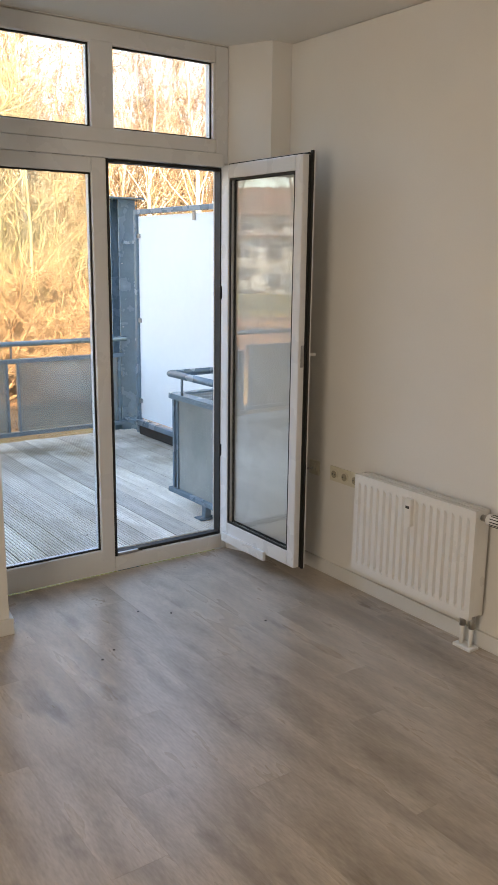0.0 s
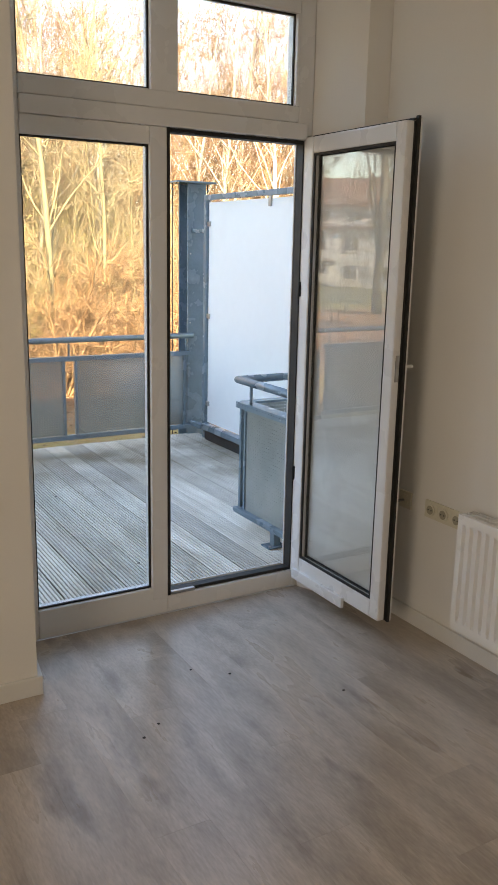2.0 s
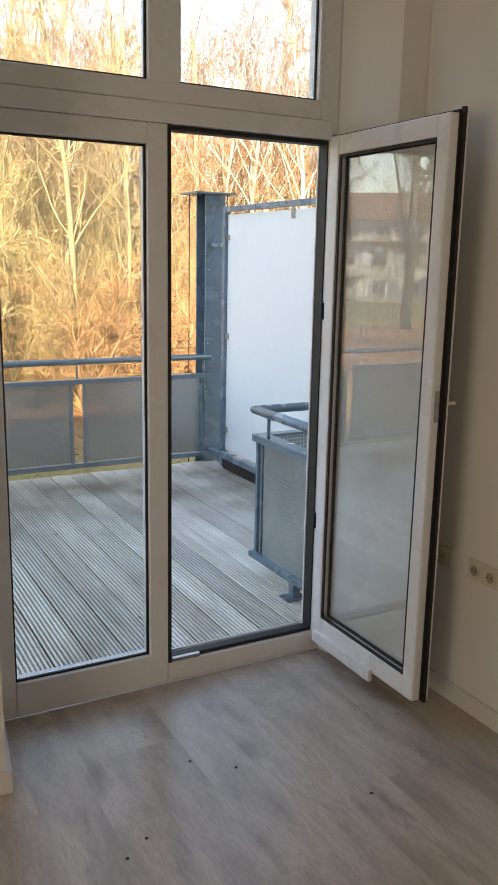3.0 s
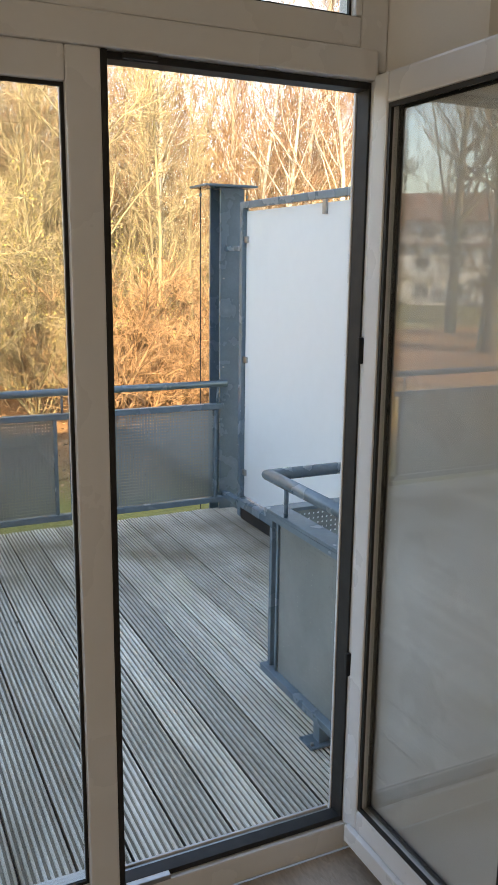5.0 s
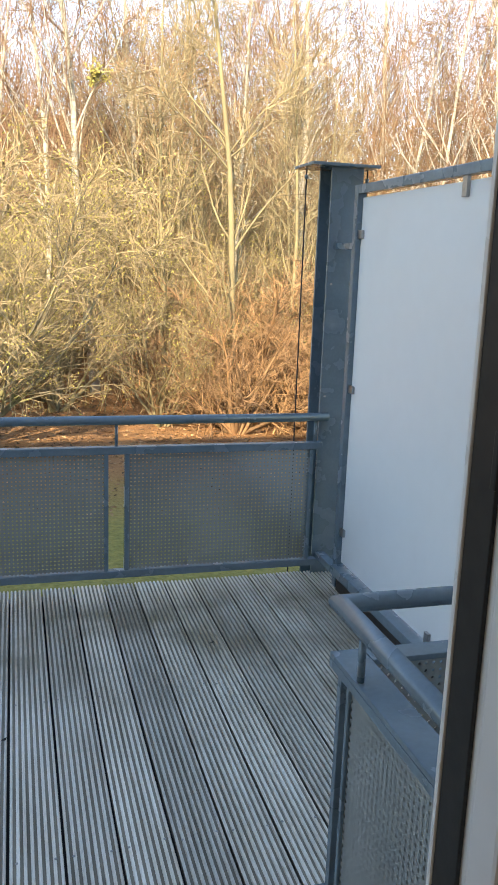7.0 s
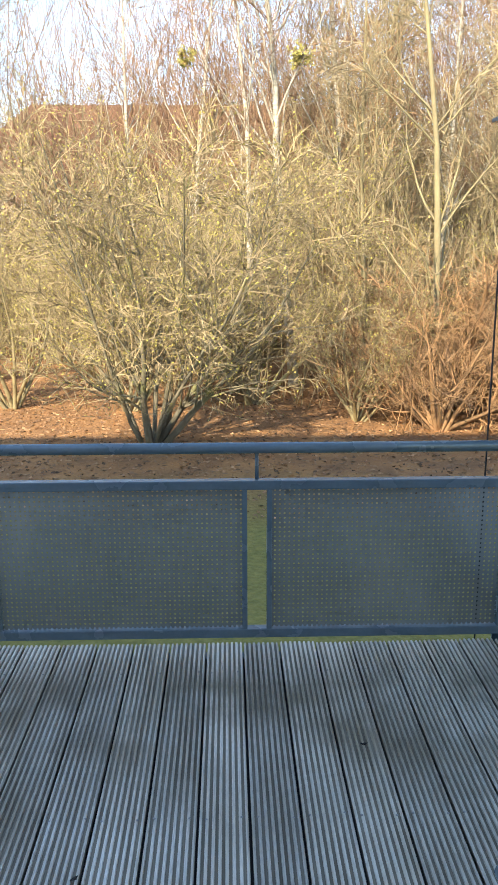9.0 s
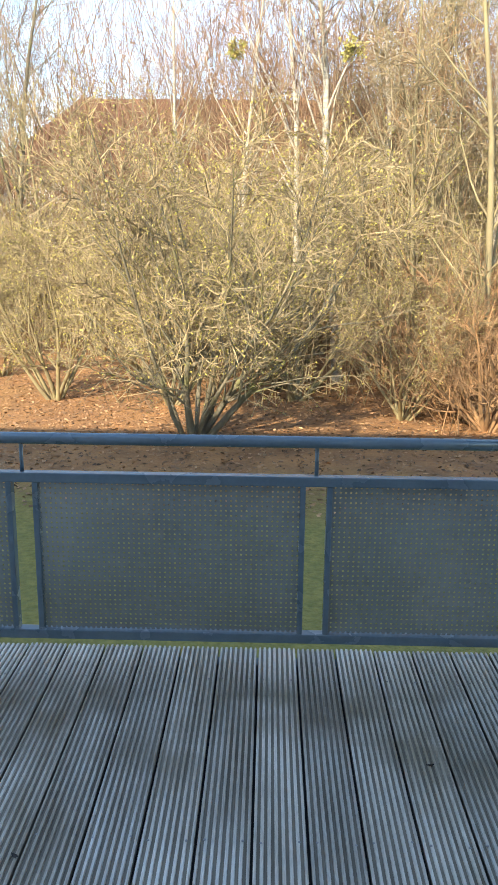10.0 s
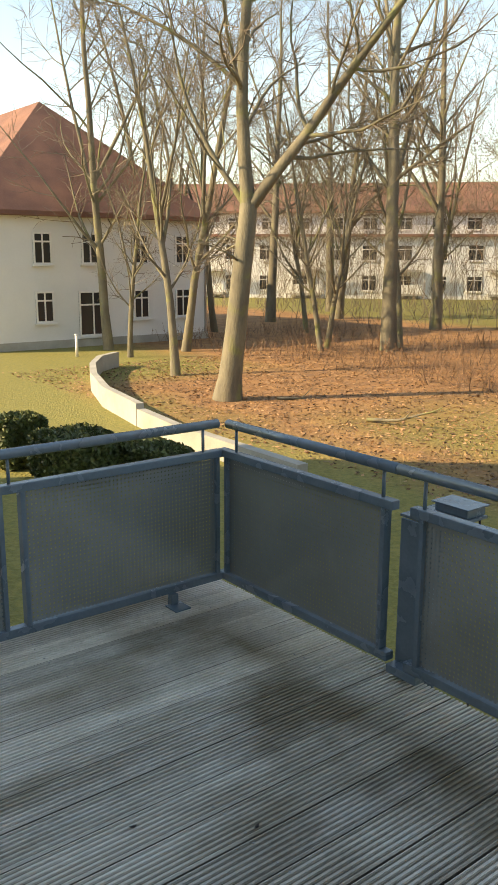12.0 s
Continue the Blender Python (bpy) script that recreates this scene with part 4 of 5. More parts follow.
# large beeches in the clearing
def forked_beech(label, seed):
    """A stout trunk that divides at five metres into a steep leader and a long leaning limb."""
    rng = np.random.default_rng(seed)
    t = thing("tree", label, "tree", "bare trees")
    P0, R0 = stems(ORIGIN, np.array([[0.10, 0, 1.0]]), np.array([5.4]), np.array([0.33]), 9, 0.02, 0.0, rng, 0.72)
    R0[:, 0] *= 1.35
    R0[:, 1] *= 1.06
    top = np.repeat(P0[:, -1] - np.array([[0, 0, 0.15]]), 3, 0)
    head = np.array([[0.03, 0.05, 1.0], [0.72, -0.05, 0.85], [-0.62, 0.25, 0.8]])
    P1, R1 = stems(top, head, np.array([12.0, 11.0, 6.0]), np.array([0.20, 0.17, 0.09]), 10, 0.07, 0.015, rng, 0.15)
    P2, R2 = shoots(P1, R1, 11, 0.12, 0.97, 50, 2.5, 5.5, 8, 0.13, 0.02, rng, 0.42, 0.018)
    P2b, R2b = shoots(P0, R0, 4, 0.6, 0.98, 70, 2.0, 4.0, 8, 0.14, 0.0, rng, 0.16, 0.016)
    P2, R2 = np.concatenate([P2, P2b]), np.concatenate([R2, R2b])
    finish("trunk", mesh_from("trunk", *join([tubes(P0, R0, 12, rng), tubes(P1, R1, 9, rng), tubes(P2, R2, 6, rng)]), True), M_BARK, t)
    P3, R3 = shoots(P2, R2, 8, 0.15, 1.0, 48, 0.9, 2.0, 5, 0.17, 0.02, rng, 0.5, 0.011)
    P4, R4 = shoots(P3, R3, 5, 0.15, 1.0, 45, 0.4, 1.0, 3, 0.18, 0.02, rng, 0.6, 0.0075, 0.5)
    finish("crown", mesh_from("crown", *join([tubes(P3, R3, 4, rng), tubes(P4, R4, 3, rng)])), M_TWIG, t, "bare leafless twigs")
    return t


place(forked_beech("large grey beech with a forked trunk and bare crown", 11), [(-19.0, 14.6, 1.0, 52)], 1, 1, 1)
b2 = bare_tree("tall grey beech with a long trunk, bare in winter", 19, 0.30, 12, M_BARK, M_TWIG, 22, 0.02, 0.30, 48, 5, 2)
place(b2, [(-25.0, 27.7, 1.0), (-31, 38), (-40.8, 34), (-40.2, 39.3), (-46, 44)], 2)
b3 = bare_tree("slender grey tree with several bare leaders", 15, 0.17, 13, M_BARK, M_TWIG, 18, 0.05, 0.18, 40, 5, 2)
place(b3, [(-24.0, 16.1), (-32.4, 18.1, 1.2), (-25.6, 29.0, 1.1), (-27.3, 26.2, 0.7), (-26.6, 25.2, 0.7), (-33.5, 30.5, 0.8), (-14.6, 22.8, 0.6), (-37, 27), (-30, 47, 1.2),
           (-23, 43, 1.2), (-19, 50, 1.3), (-15.5, 44, 1.1), (-11, 36, 1.0), (-30, 20.5, 1.0), (-44, 30, 1.1), (-36, 23, 1.1), (-29.5, 17.5, 0.7), (-38, 46, 1.3), (-22, 36, 1.1)], 3)

# birches behind the thicket
birch = bare_tree("slender white-barked birch with russet drooping twigs", 15, 0.115, 21, M_BIRCH, M_BIRCHTWIG, 24, 0.03, 0.35, 38, 5)
r = random.Random(77)
place(birch, [(0.6, 23.5), (-1.4, 25.0, 0.95), (1.75, 23.7, 1.1), (6.2, 26.0), (9.0, 27, 1.1), (12.5, 25), (16, 30, 1.1), (20, 28), (24, 31), (28.5, 30, 1.1), (4.4, 30, 1.2), (33, 33),
              (-3.5, 33, 1.2), (14, 22, 1.0), (22.5, 24, 1.05), (18, 21.5, 0.95), (11, 31, 1.25), (15, 33, 1.3), (19, 34, 1.25), (23, 36, 1.3), (13, 28.5, 1.1), (17.5, 26, 1.1), (26, 34, 1.3), (8, 33, 1.3)], 4)


def mistletoe(x, y, z, size, seed):
    """A round clump of forking green stems with small paired leaves, grown on a branch."""
    rng = np.random.default_rng(seed)
    t = thing("mistletoe", "round yellow-green mistletoe clump growing on a bare birch", "mistletoe", "mistletoe clumps", at=(x, y, z))
    head = rng.normal(size=(40, 3))
    P, R = stems(np.zeros((40, 3)), head, rng.uniform(0.5, 1.0, 40) * size, np.full(40, 0.010), 5, 0.2, 0.0, rng, 0.5)
    Q, T = shoots(P, R, 5, 0.3, 1.0, 40, size * 0.25, size * 0.5, 3, 0.2, 0.0, rng, 0.7, 0.006, 0.6)
    finish("stems", mesh_from("stems", *join([tubes(P, R, 4, rng), tubes(Q, T, 3, rng)])), M_OLIVE, t)
    finish("foliage", mesh_from("foliage", *flakes(np.concatenate([Q[:, 1:].reshape(-1, 3), P[:, 2:].reshape(-1, 3)]), 0.04, rng)), M_CATKIN, t, "small yellow-green leaves")


mistletoe(1.85, 23.5, 6.6, 0.42, 5)
mistletoe(-1.25, 25.0, 6.85, 0.34, 6)

# young olive-barked trees of the wood
y1 = bare_tree("young olive-barked tree with dense golden twigs", 11, 0.085, 31, M_OLIVE, M_GOLD, 22, 0.06, 0.12, 38, 4)
y2 = bare_tree("young multi-branched tree with dense russet twigs", 9.5, 0.075, 32, M_OLIVE, M_ORANGE, 24, -0.05, 0.08, 42, 4)
s1, s2 = [], []
for i in range(20):
    s1.append((r.uniform(1.5, 34), r.uniform(19.5, 33)))
for i in range(15):
    s2.append((r.uniform(2, 33), r.uniform(18.5, 30)))
s1 += [(4.6, 18.8, 1.05), (6.2, 19.6, 1.1), (3.2, 20.5), (-5.5, 28, 0.8), (-8.5, 31, 0.9)]
place(y1, s1, 5, 0.8, 1.25)
place(y2, s2, 6, 0.75, 1.2)


# the spreading bush behind the railing
def bush(label, height, seed, nstems, spread, per1, bark, twig, buds, budmat, fine=3, low=8, bud=0.021):
    rng = np.random.default_rng(seed)
    t = thing("bush", label, "bush", "bushes")
    a = rng.uniform(0, 2 * np.pi, nstems)
    tilt = np.radians(rng.uniform(low, spread, nstems))
    head = np.stack([np.cos(a) * np.sin(tilt), np.sin(a) * np.sin(tilt), np.cos(tilt)], 1)
    base = np.stack([np.cos(a), np.sin(a), np.zeros(nstems)], 1) * rng.uniform(0.03, 0.22, nstems)[:, None]
    P0, R0 = stems(base, head, rng.uniform(0.65, 1.0, nstems) * height, rng.uniform(0.03, 0.075, nstems), 10, 0.09, 0.025, rng, 0.12)
    P1, R1 = shoots(P0, R0, per1, 0.15, 1.0, 42, height * 0.18, height * 0.42, 7, 0.14, 0.03, rng, 0.5, 0.008)
    finish("woody_base", mesh_from("woody_base", *join([tubes(P0, R0, 7, rng), tubes(P1, R1, 5, rng)]), True), bark, t)
    P2, R2 = shoots(P1, R1, 8, 0.1, 1.0, 45, height * 0.08, height * 0.17, 4, 0.17, 0.02, rng, 0.5, 0.009)
    P3, R3 = shoots(P2, R2, fine, 0.15, 1.0, 45, height * 0.04, height * 0.09, 3, 0.2, 0.0, rng, 0.6, 0.0065, 0.5)
    finish("crown", mesh_from("crown", *join([tubes(P2, R2, 3, rng), tubes(P3, R3, 3, rng)])), twig, t, "dense thin twigs")
    if buds:
        pts = P3[:, 1:].reshape(-1, 3)
        pts = pts[rng.choice(len(pts), min(buds, len(pts)), replace=False)] + rng.normal(size=(min(buds, len(pts)), 3)) * 0.02
        finish("foliage", mesh_from("foliage", *flakes(pts, bud, rng)), budmat, t, "small yellow-green catkins and buds")
    return t


place(bush("spreading hazel bush with yellow-green catkins on many stems", 6.0, 41, 12, 42, 14, M_BARK, M_GOLD, 26000, M_CATKIN, 5, 4, 0.020), [(-1.7, 16.4, 1.12, 40)], 7, 1, 1)
hz = bush("tangled golden hazel bush, bare in winter", 5.0, 42, 10, 48, 8, M_OLIVE, M_GOLD, 7000, M_CATKIN, bud=0.024)
place(hz, [(-5.5, 20.5), (-3.6, 23), (0.5, 20.8, 0.95), (2.8, 18.6, 0.8), (-8.0, 24, 0.9), (-1, 26, 1.3), (6, 22, 1.2), (-6, 29, 1.3), (-10.5, 28, 1.0), (3.5, 25, 1.4), (-3, 31, 1.5), (1.5, 30, 1.5), (-8.5, 33, 1.4), (5.5, 31, 1.5),
           (0.2, 22.6, 1.2), (-2.6, 20.0, 0.9), (9, 24, 1.3), (-12, 33, 1.2)], 8)
br = bush("tangled russet bramble thicket of arching stems", 3.4, 43, 16, 66, 8, M_ORANGE, M_ORANGE, 0, None)
spots = [(4.4, 17.6), (6.4, 18.0, 1.1), (8.4, 17.4), (10.6, 18.2, 1.1), (12.8, 17.6), (15, 18.6, 1.2), (17.5, 18.2), (20, 19.5, 1.2), (23, 20, 1.2), (5.4, 20, 1.2), (9, 20.5, 1.3), (13, 21, 1.3), (17, 22, 1.4), (7, 15.8, 0.8), (11.5, 15.6, 0.9)]
place(br, spots, 9)


def brushwood(name, label, n, xr, yr, h0, h1, mat, seed, r0=0.008, r1=0.018, side=3):
    """Countless thin upright stems."""
    rng = np.random.default_rng(seed)
    base = np.stack([rng.uniform(*xr, n), rng.uniform(*yr, n), np.full(n, GROUND)], 1)
    head = np.stack([rng.normal(0, 0.35, n), rng.normal(0, 0.35, n), np.ones(n)], 1)
    P, R = stems(base, head, rng.uniform(h0, h1, n), rng.uniform(r0, r1, n), 5, 0.16, 0.02, rng, 0.3)
    Q, T = shoots(P, R, side, 0.25, 1.0, 45, (h0 + h1) * 0.10, (h0 + h1) * 0.24, 3, 0.2, 0.02, rng, 0.6, 0.0075, 0.5)
    return tagged(finish(name, mesh_from(name, *join([tubes(P, R, 3, rng), tubes(Q, T, 3, rng)])), mat), label, "undergrowth", kind="stuff")


brushwood("undergrowth", "dense russet undergrowth of thin bare stems", 2600, (3, 34), (17, 31), 1.5, 5.0, M_ORANGE, 51)
brushwood("undergrowth", "dense golden undergrowth of thin bare stems", 2000, (-4, 34), (20, 38), 3.0, 8.0, M_GOLD, 52)
brushwood("far_wood", "far wood of slender bare russet trees", 3600, (0, 50), (31, 48), 9.0, 18.0, M_ORANGE, 55)
brushwood("far_wood", "far wood of slender bare golden trees", 1500, (-2, 46), (28, 44), 7.0, 14.0, M_GOLD, 56)
brushwood("undergrowth", "low russet undergrowth between the trunks", 1800, (-36, -9), (21, 34), 0.25, 0.9, M_BIRCHTWIG, 53)
brushwood("far_wood", "slender bare russet trees before the house", 1300, (-26, 14), (38, 53), 9.0, 18.0, M_BIRCHTWIG, 58)
brushwood("far_wood", "slender bare grey trees between the houses", 1000, (-62, -16), (36, 58), 9.0, 20.0, M_TWIG, 59)
brushwood("far_wood", "tall far wood of russet birches", 2600, (-14, 60), (36, 52), 13.0, 23.0, M_BIRCHTWIG, 60, 0.013, 0.030, 4)
brushwood("far_wood", "far bare wood behind the houses", 1500, (-115, -20), (72, 115), 10.0, 19.0, M_TWIG, 57)
brushwood("undergrowth", "mixed bare undergrowth before the houses", 1600, (-24, 6), (34, 46), 2.0, 6.0, M_TWIG, 54)

rng = np.random.default_rng(61)
n = 45000
pts = np.stack([rng.uniform(-28, 20, n), 11.5 + 22 * rng.beta(1.3, 2.2, n), GROUND + rng.uniform(0.005, 0.05, n)], 1)
V, F = flakes(pts, 0.055, rng)
V[:, 2] = np.maximum(GROUND + 0.004, GROUND + (V[:, 2] - GROUND) * 0.5)
tagged(finish("fallen_leaves", mesh_from("fallen_leaves", V, F), M_LEAFLITTER), "dry russet leaves scattered on the ground", "leaves", kind="stuff")
for k, (x, y, a, ln) in enumerate(((-14.3, 15.4, 20, 2.0), (-18.0, 15.6, 70, 1.6))):
    rg = np.random.default_rng(90 + k)
    P, R = stems(np.array([[x, y, GROUND + 0.06]]), np.array([[math.cos(radians(a)), math.sin(radians(a)), 0.12]]), np.array([ln]), np.array([0.05]), 8, 0.12, 0.0, rg, 0.3)
    Q, T = shoots(P, R, 3, 0.3, 0.9, 40, 0.4, 0.8, 5, 0.1, 0.02, rg, 0.6, 0.01)
    tagged(finish("fallen_branch", mesh_from("fallen_branch", *join([tubes(P, R, 7, rg), tubes(Q, T, 5, rg)]), True), M_BARK), "fallen dead branch lying on the leaves", "branch")

# retaining wall along the lawn
arc = [(-27.2, 15.6), (-26.4, 14.5), (-24.8, 13.4), (-22.6, 12.3), (-20.0, 11.3), (-17.2, 10.7)]
ret = thing("retaining_wall", "low curved pale concrete retaining wall beside the lawn", "wall")


def strip(points, z0, z1, w):
    bm = bmesh.new()
    rows = []
    for i, p in enumerate(points):
        a, b = Vector(points[max(0, i - 1)]), Vector(points[min(len(points) - 1, i + 1)])
        nrm = (b - a).normalized()
        nrm = Vector((-nrm.y, nrm.x)) * w / 2
        rows.append([bm.verts.new((p[0] + s * nrm.x, p[1] + s * nrm.y, z)) for s, z in ((-1, z0), (1, z0), (1, z1), (-1, z1))])
    for a, b in zip(rows, rows[1:]):
        for j in range(4):
            bm.faces.new((a[j], a[(j + 1) % 4], b[(j + 1) % 4], b[j]))
    bm.faces.new(rows[0][::-1])
    bm.faces.new(rows[-1])
    bmesh.ops.recalc_face_normals(bm, faces=bm.faces[:])
    return bm


part("wall_section", strip(arc, GROUND, GROUND + 0.55, 0.2), M_CONCRETE, ret)
part("wall_section", strip([(-17.19, 10.72), (-15.2, 10.4), (-13.4, 10.3), (-10.8, 10.2)], GROUND, GROUND + 0.42, 0.22), M_CONCRETE, ret)


# clipped hedges below the terrace
def hedge(x, y, w, d, h, seed, label):
    rg = np.random.default_rng(seed)
    t = thing("hedge", label, "hedge", "clipped hedges", at=(x, y, GROUND))
    n = 5200
    u = rg.uniform(-1, 1, (n, 3))
    ax = rg.integers(0, 3, n)
    u[np.arange(n), ax] = np.sign(u[np.arange(n), ax]) * rg.uniform(0.86, 1.03, n)
    u /= (np.abs(u) ** 6).sum(1, keepdims=True) ** (1 / 6)
    p = u * np.array([w / 2, d / 2, h / 2]) * rg.uniform(0.93, 1.04, (n, 1)) + np.array([0, 0, h / 2])
    finish("foliage", mesh_from("foliage", *flakes(p, 0.05, rg)), M_HEDGE, t)
    bm = box_bm((-w * 0.44, -d * 0.44, 0.0), (w * 0.44, d * 0.44, h * 0.94), 0.12)
    part("core", bm, M_HEDGE, t, "dark dense inner growth")


hedge(-13.8, 7.3, 1.2, 1.3, 0.88, 1, "dark green clipped box hedge cut to a block")
hedge(-15.3, 6.9, 0.9, 0.9, 0.98, 2, "dark green clipped hedge, sunlit on top")
hedge(-13.1, 8.6, 1.5, 0.9, 0.58, 3, "low dark green clipped hedge")


# ---- houses ----
def far_window(parent, c, u, nrm, w, h, bars=1):
    """A framed window with glazing bars and a sill; c its centre, u along the wall, nrm outwards."""
    c, u, nrm = Vector(c), Vector(u), Vector(nrm)
    up = Vector((0, 0, 1))

    def slab(name, a0, a1, b0, b1, d0, d1, mat, par, label=""):
        bm = bmesh.new()
        vs = [bm.verts.new(c + u * a + up * b + nrm * d) for d in (d0, d1) for a, b in ((a0, b0), (a1, b0), (a1, b1), (a0, b1))]
        for f in ((0, 1, 2, 3), (7, 6, 5, 4), (0, 4, 5, 1), (1, 5, 6, 2), (2, 6, 7, 3), (3, 7, 4, 0)):
            bm.faces.new([vs[i] for i in f])
        bmesh.ops.recalc_face_normals(bm, faces=bm.faces[:])
        return part(name, bm, mat, par, label)

    win_ = slab("window", -w / 2, w / 2, -h / 2, h / 2, 0.004, 0.02, M_WINDARK, parent, "white-framed window with dark glass")
    t = 0.08
    for a0, a1, b0, b1 in ((-w / 2, -w / 2 + t, -h / 2, h / 2), (w / 2 - t, w / 2, -h / 2, h / 2), (-w / 2 + t, w / 2 - t, h / 2 - t, h / 2), (-w / 2 + t, w / 2 - t, -h / 2, -h / 2 + t),
                           (-w / 2 + t, w / 2 - t, h * 0.18, h * 0.18 + 0.07)):
        slab("frame_bar", a0, a1, b0, b1, 0.021, 0.06, M_TRIM, win_)
    for k in range(bars):
        a = -w / 2 + w * (k + 1) / (bars + 1)
        slab("glazing_bar", a - 0.03, a + 0.03, -h / 2 + t, h / 2 - t, 0.0215, 0.055, M_TRIM, win_)
    slab("sill", -w / 2 - 0.08, w / 2 + 0.08, -h / 2 - 0.08, -h / 2 - 0.002, 0.003, 0.14, M_TRIM, win_)


def hip_roof(parent, x0, x1, y0, y1, ze, zr, over, ridge_in, along_x=True, far_gable=False):
    x0, x1, y0, y1 = x0 - over, x1 + over, y0 - over, y1 + over
    bm = bmesh.new()
    e = [bm.verts.new(p) for p in ((x0, y0, ze), (x1, y0, ze), (x1, y1, ze), (x0, y1, ze))]
    l = [bm.verts.new((v.co.x, v.co.y, ze - 0.2)) for v in e]
    if along_x:
        ym = (y0 + y1) / 2
        rr = [bm.verts.new((x0 + ridge_in, ym, zr)), bm.verts.new((x1 - ridge_in, ym, zr))]
        faces = ((e[0], e[1], rr[1], rr[0]), (e[2], e[3], rr[0], rr[1]), (e[1], e[2], rr[1]), (e[3], e[0], rr[0]))
    else:
        xm = (x0 + x1) / 2
        rr = [bm.verts.new((xm, y0 + ridge_in, zr)), bm.verts.new((xm, y1 - ridge_in, zr))]
        faces = ((e[1], e[2], rr[1], rr[0]), (e[3], e[0], rr[0], rr[1]), (e[0], e[1], rr[0]), (e[2], e[3], rr[1]))
    for f in faces:
        bm.faces.new(f)
    for i in range(4):
        bm.faces.new((e[i], e[(i + 1) % 4], l[(i + 1) % 4], l[i]))
    bm.faces.new(l)
    bmesh.ops.recalc_face_normals(bm, faces=bm.faces[:])
    return part("roof", bm, M_ROOF, parent, "red-brown clay tile roof")


h1 = thing("house", "two-storey white rendered house with a hipped red tile roof", "house", "houses")
bx("wall", (-56, 13.2, GROUND), (-34.3, 24.6, 3.5), M_RENDER, h1, bevel=0)
bx("plinth", (-56.05, 13.15, GROUND), (-34.25, 24.65, GROUND + 0.35), M_CONCRETE, h1, "grey plinth", bevel=0)
roof1 = hip_roof(h1, -56, -34.3, 13.2, 24.6, 3.6, 9.0, 0.45, 6.2)
for y in (16.1, 18.35, 20.9, 23.2):
    far_window(h1, (-34.3, y, 2.08), (0, 1, 0), (1, 0, 0), 0.85, 1.35)
for y in (16.1, 20.9, 23.2):
    far_window(h1, (-34.3, y, -0.40), (0, 1, 0), (1, 0, 0), 0.85, 1.35)
far_window(h1, (-34.3, 18.4, -0.75), (0, 1, 0), (1, 0, 0), 1.4, 2.0)
for x in (-36.5, -39.5, -43, -47, -51):
    for z in (2.08, -0.4):
        far_window(h1, (x, 13.2, z), (1, 0, 0), (0, -1, 0), 0.85, 1.35)
bx("downpipe", (-34.29, 24.45, GROUND + 0.36), (-34.20, 24.53, 3.4), M_STEEL, h1, "grey downpipe")
bol = thing("bollard", "short white garden bollard on the lawn", "bollard", at=(-31.0, 15.9, GROUND))
rod("column", [(0, 0, 0), (0, 0, 0.85)], 0.06, M_PLASTIC, bol)
rod("cap", [(0, 0, 0.85), (0, 0, 0.9)], 0.075, M_PLASTIC, bol)

h2 = thing("house", "white house with a broad red-brown hipped roof behind the bushes", "house", "houses")
bx("wall", (-18, 55, GROUND), (11, 67, 5.6), M_RENDER, h2, bevel=0)
hip_roof(h2, -18, 11, 55, 67, 5.6, 11.2, 0.5, 5.0)
for k in range(9):
    for z in (3.6, 0.6):
        far_window(h2, (-16.2 + k * 3.2, 55, z), (1, 0, 0), (0, -1, 0), 1.1, 1.4)

h3 = thing("apartment_building", "long white three-storey apartment building with balconies and a red roof", "building", "houses", at=(-57, 62, GROUND))
h3.rotation_euler = (0, 0, radians(45))
bx("wall", (-34, 0, 0), (34, 12, 5.9), M_RENDER, h3, bevel=0)
bx("attic_wall", (-33, 2.0, 6.15), (33, 10, 8.2), M_RENDER, h3, bevel=0)
bx("ledge", (-34.3, -0.6, 5.9), (34.3, 12.4, 6.14), M_ROOF, h3, "brown tiled ledge", bevel=0)
hip_roof(h3, -33, 33, 2, 10, 8.4, 11.4, 0.7, 4.0)
for k in range(20):
    x = -32 + k * 3.35
    for z in (1.5, 4.4):
        far_window(h3, (x, 0, z), (1, 0, 0), (0, -1, 0), 1.5, 1.5)
    far_window(h3, (x, 2.0, 7.2), (1, 0, 0), (0, -1, 0), 1.5, 1.2)
for k in range(7):
    x = -29 + k * 9.6
    bal = bx("balcony", (x, -1.4, 2.6), (x + 3.4, -0.01, 2.8), M_CONCRETE, h3, "projecting balcony", bevel=0)
    bx("parapet", (x, -1.4, 2.81), (x + 3.4, -1.3, 3.7), M_TRIM, bal, bevel=0)
    low = bx("balcony", (x, -1.4, 0.35), (x + 3.4, -0.01, 0.55), M_CONCRETE, h3, "projecting balcony", bevel=0)
    bx("parapet", (x, -1.4, 0.56), (x + 3.4, -1.3, 1.4), M_TRIM, low, bevel=0)

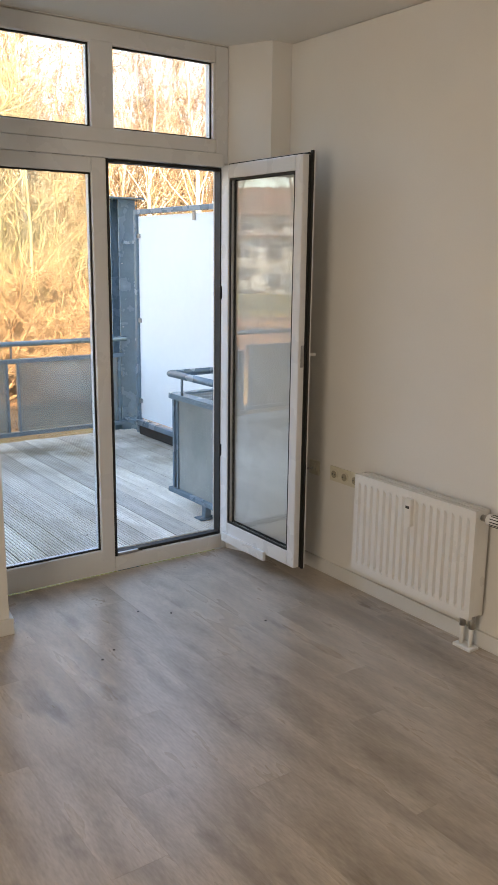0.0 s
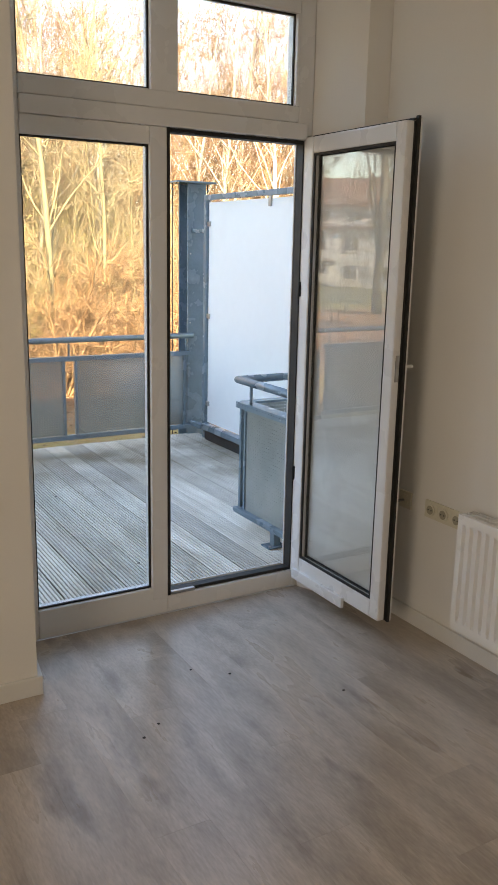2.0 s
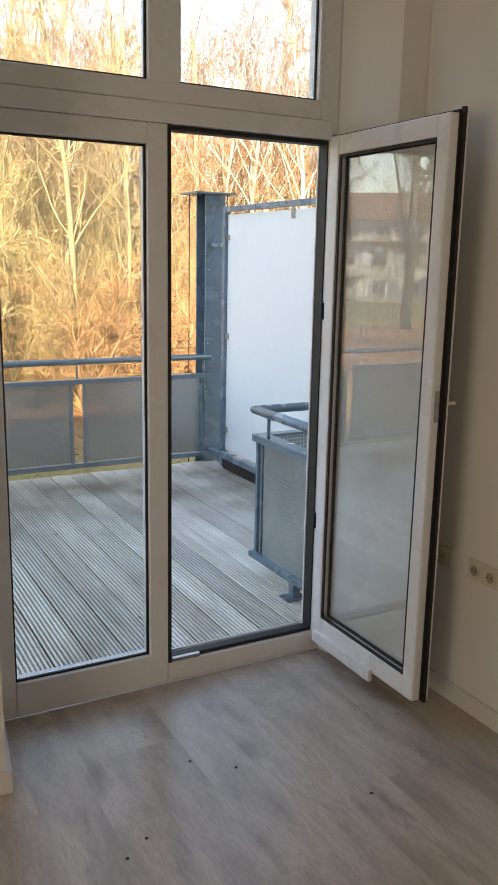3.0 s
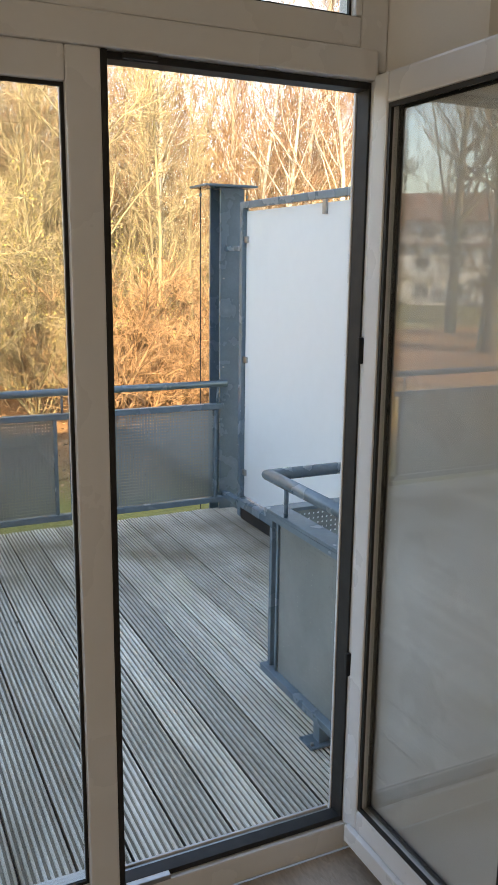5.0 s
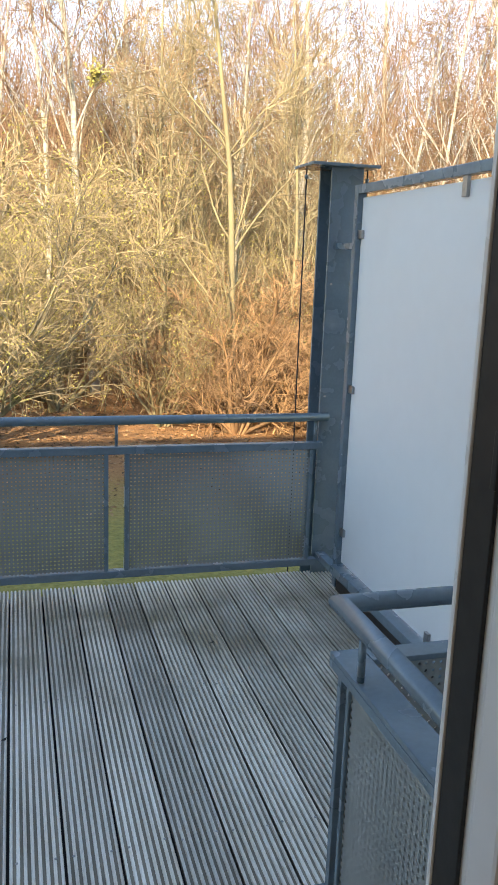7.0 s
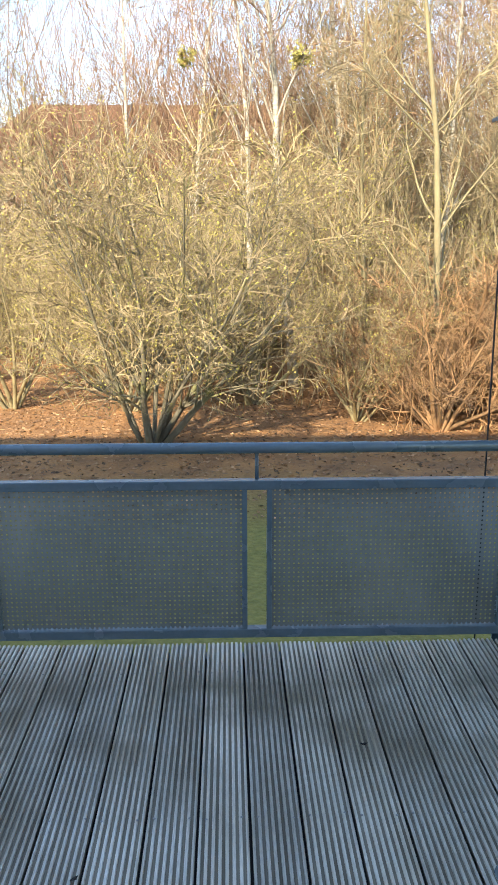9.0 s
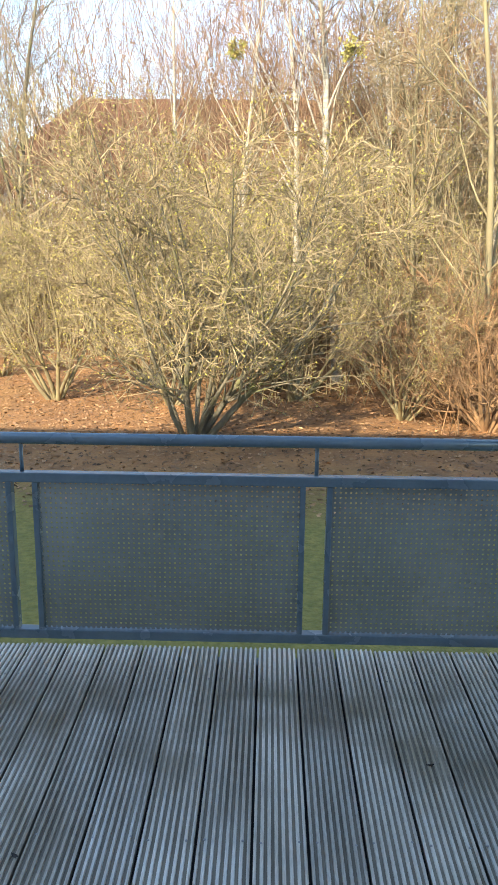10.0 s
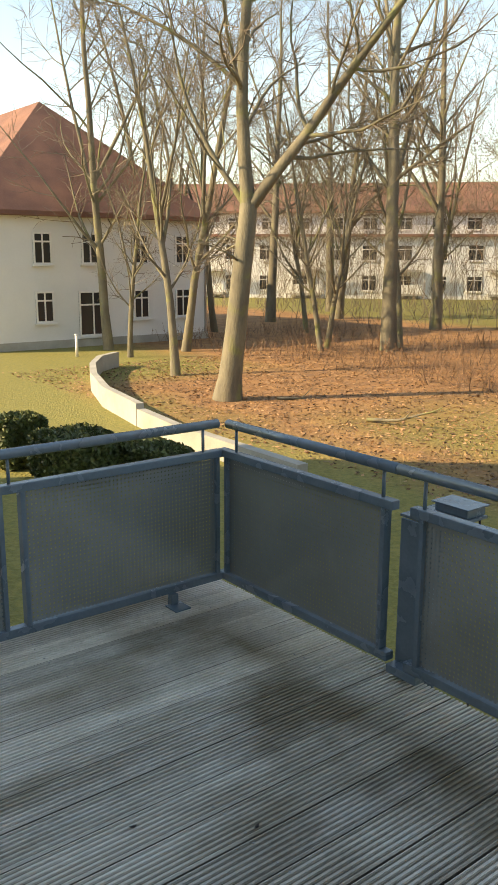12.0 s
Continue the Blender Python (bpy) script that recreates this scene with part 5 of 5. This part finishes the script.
# ---- small litter indoors and on the deck ----
for k, (x, y, z) in enumerate(((-1.193, -0.959, 0), (-0.836, -0.602, 0), (-0.709, -0.705, 0), (-1.114, -0.903, 0), (-0.377, -1.029, 0))):
    cb = bmesh.new()
    bmesh.ops.create_icosphere(cb, subdivisions=1, radius=0.006)
    rc = random.Random(k)
    for v in cb.verts:
        v.co = Vector((v.co.x * rc.uniform(0.6, 1.5), v.co.y * rc.uniform(0.6, 1.3), max(v.co.z, -0.002) * 0.6 + 0.0013))
    ob = part("crumb", cb, M_DARKWOOD)
    ob.location = (x, y, z)
    tagged(ob, "tiny dark crumb of dirt lying on the floor", "crumb", "crumbs")
for k, (x, y, a) in enumerate(((-0.579, 0.567, 20), (-2.292, 1.941, 70), (-2.056, 2.247, 110), (-0.92, 2.113, 150), (-0.604, 1.951, 40), (0.306, 2.569, 5))):
    lb = bmesh.new()
    ring = [(-0.02, 0, 0.004), (-0.008, 0.008, 0.001), (0.008, 0.009, 0.002), (0.022, 0, 0.006), (0.008, -0.009, 0.001), (-0.008, -0.008, 0.003)]
    lo_ = [lb.verts.new(p) for p in ring]
    up_ = [lb.verts.new((p[0], p[1], p[2] + 0.0012)) for p in ring]
    lb.faces.new(lo_[::-1])
    lb.faces.new(up_)
    for i in range(6):
        lb.faces.new((lo_[i], lo_[(i + 1) % 6], up_[(i + 1) % 6], up_[i]))
    ob = part("dry_leaf", lb, M_DARKWOOD)
    ob.location, ob.rotation_euler, ob.scale = (x, y, DECK), (0, 0, radians(a)), (0.65, 0.65, 1)
    tagged(ob, "small dark dry leaf lying on the deck boards", "leaf", "dry leaves on the deck")

# ---- floor planks ----
PW, PL = 0.182, 1.22
plank_bm = box_bm((0.0001, 0.0002, -0.0078), (PW - 0.0001, PL - 0.0002, 0.0), 0)
plank_me = bpy.data.meshes.new("plank")
bmesh.ops.bevel(plank_bm, geom=[e for e in plank_bm.edges if all(v.co.z > -0.001 for v in e.verts)], offset=0.0002, segments=1, affect="EDGES")
plank_bm.to_mesh(plank_me)
plank_bm.free()
plank_me.materials.append(M_FLOOR)
rp = random.Random(3)
for i in range(26):
    x = 0.268 - (i + 1) * PW
    rp.random()
    off = (i * 0.37 + rp.uniform(0, 0.2)) % 1.0 * PL
    start = -0.064
    first = True
    while start > -6.0:
        ln = off if first and off > 0.15 else PL
        ln = min(ln, start + 6.0)
        first = False
        if ln < 0.05:
            break
        p = new("plank", plank_me)
        p.parent = floor
        p.location = (x, start - ln, 0)
        p.scale = (1, ln / PL, 1)
        start -= ln
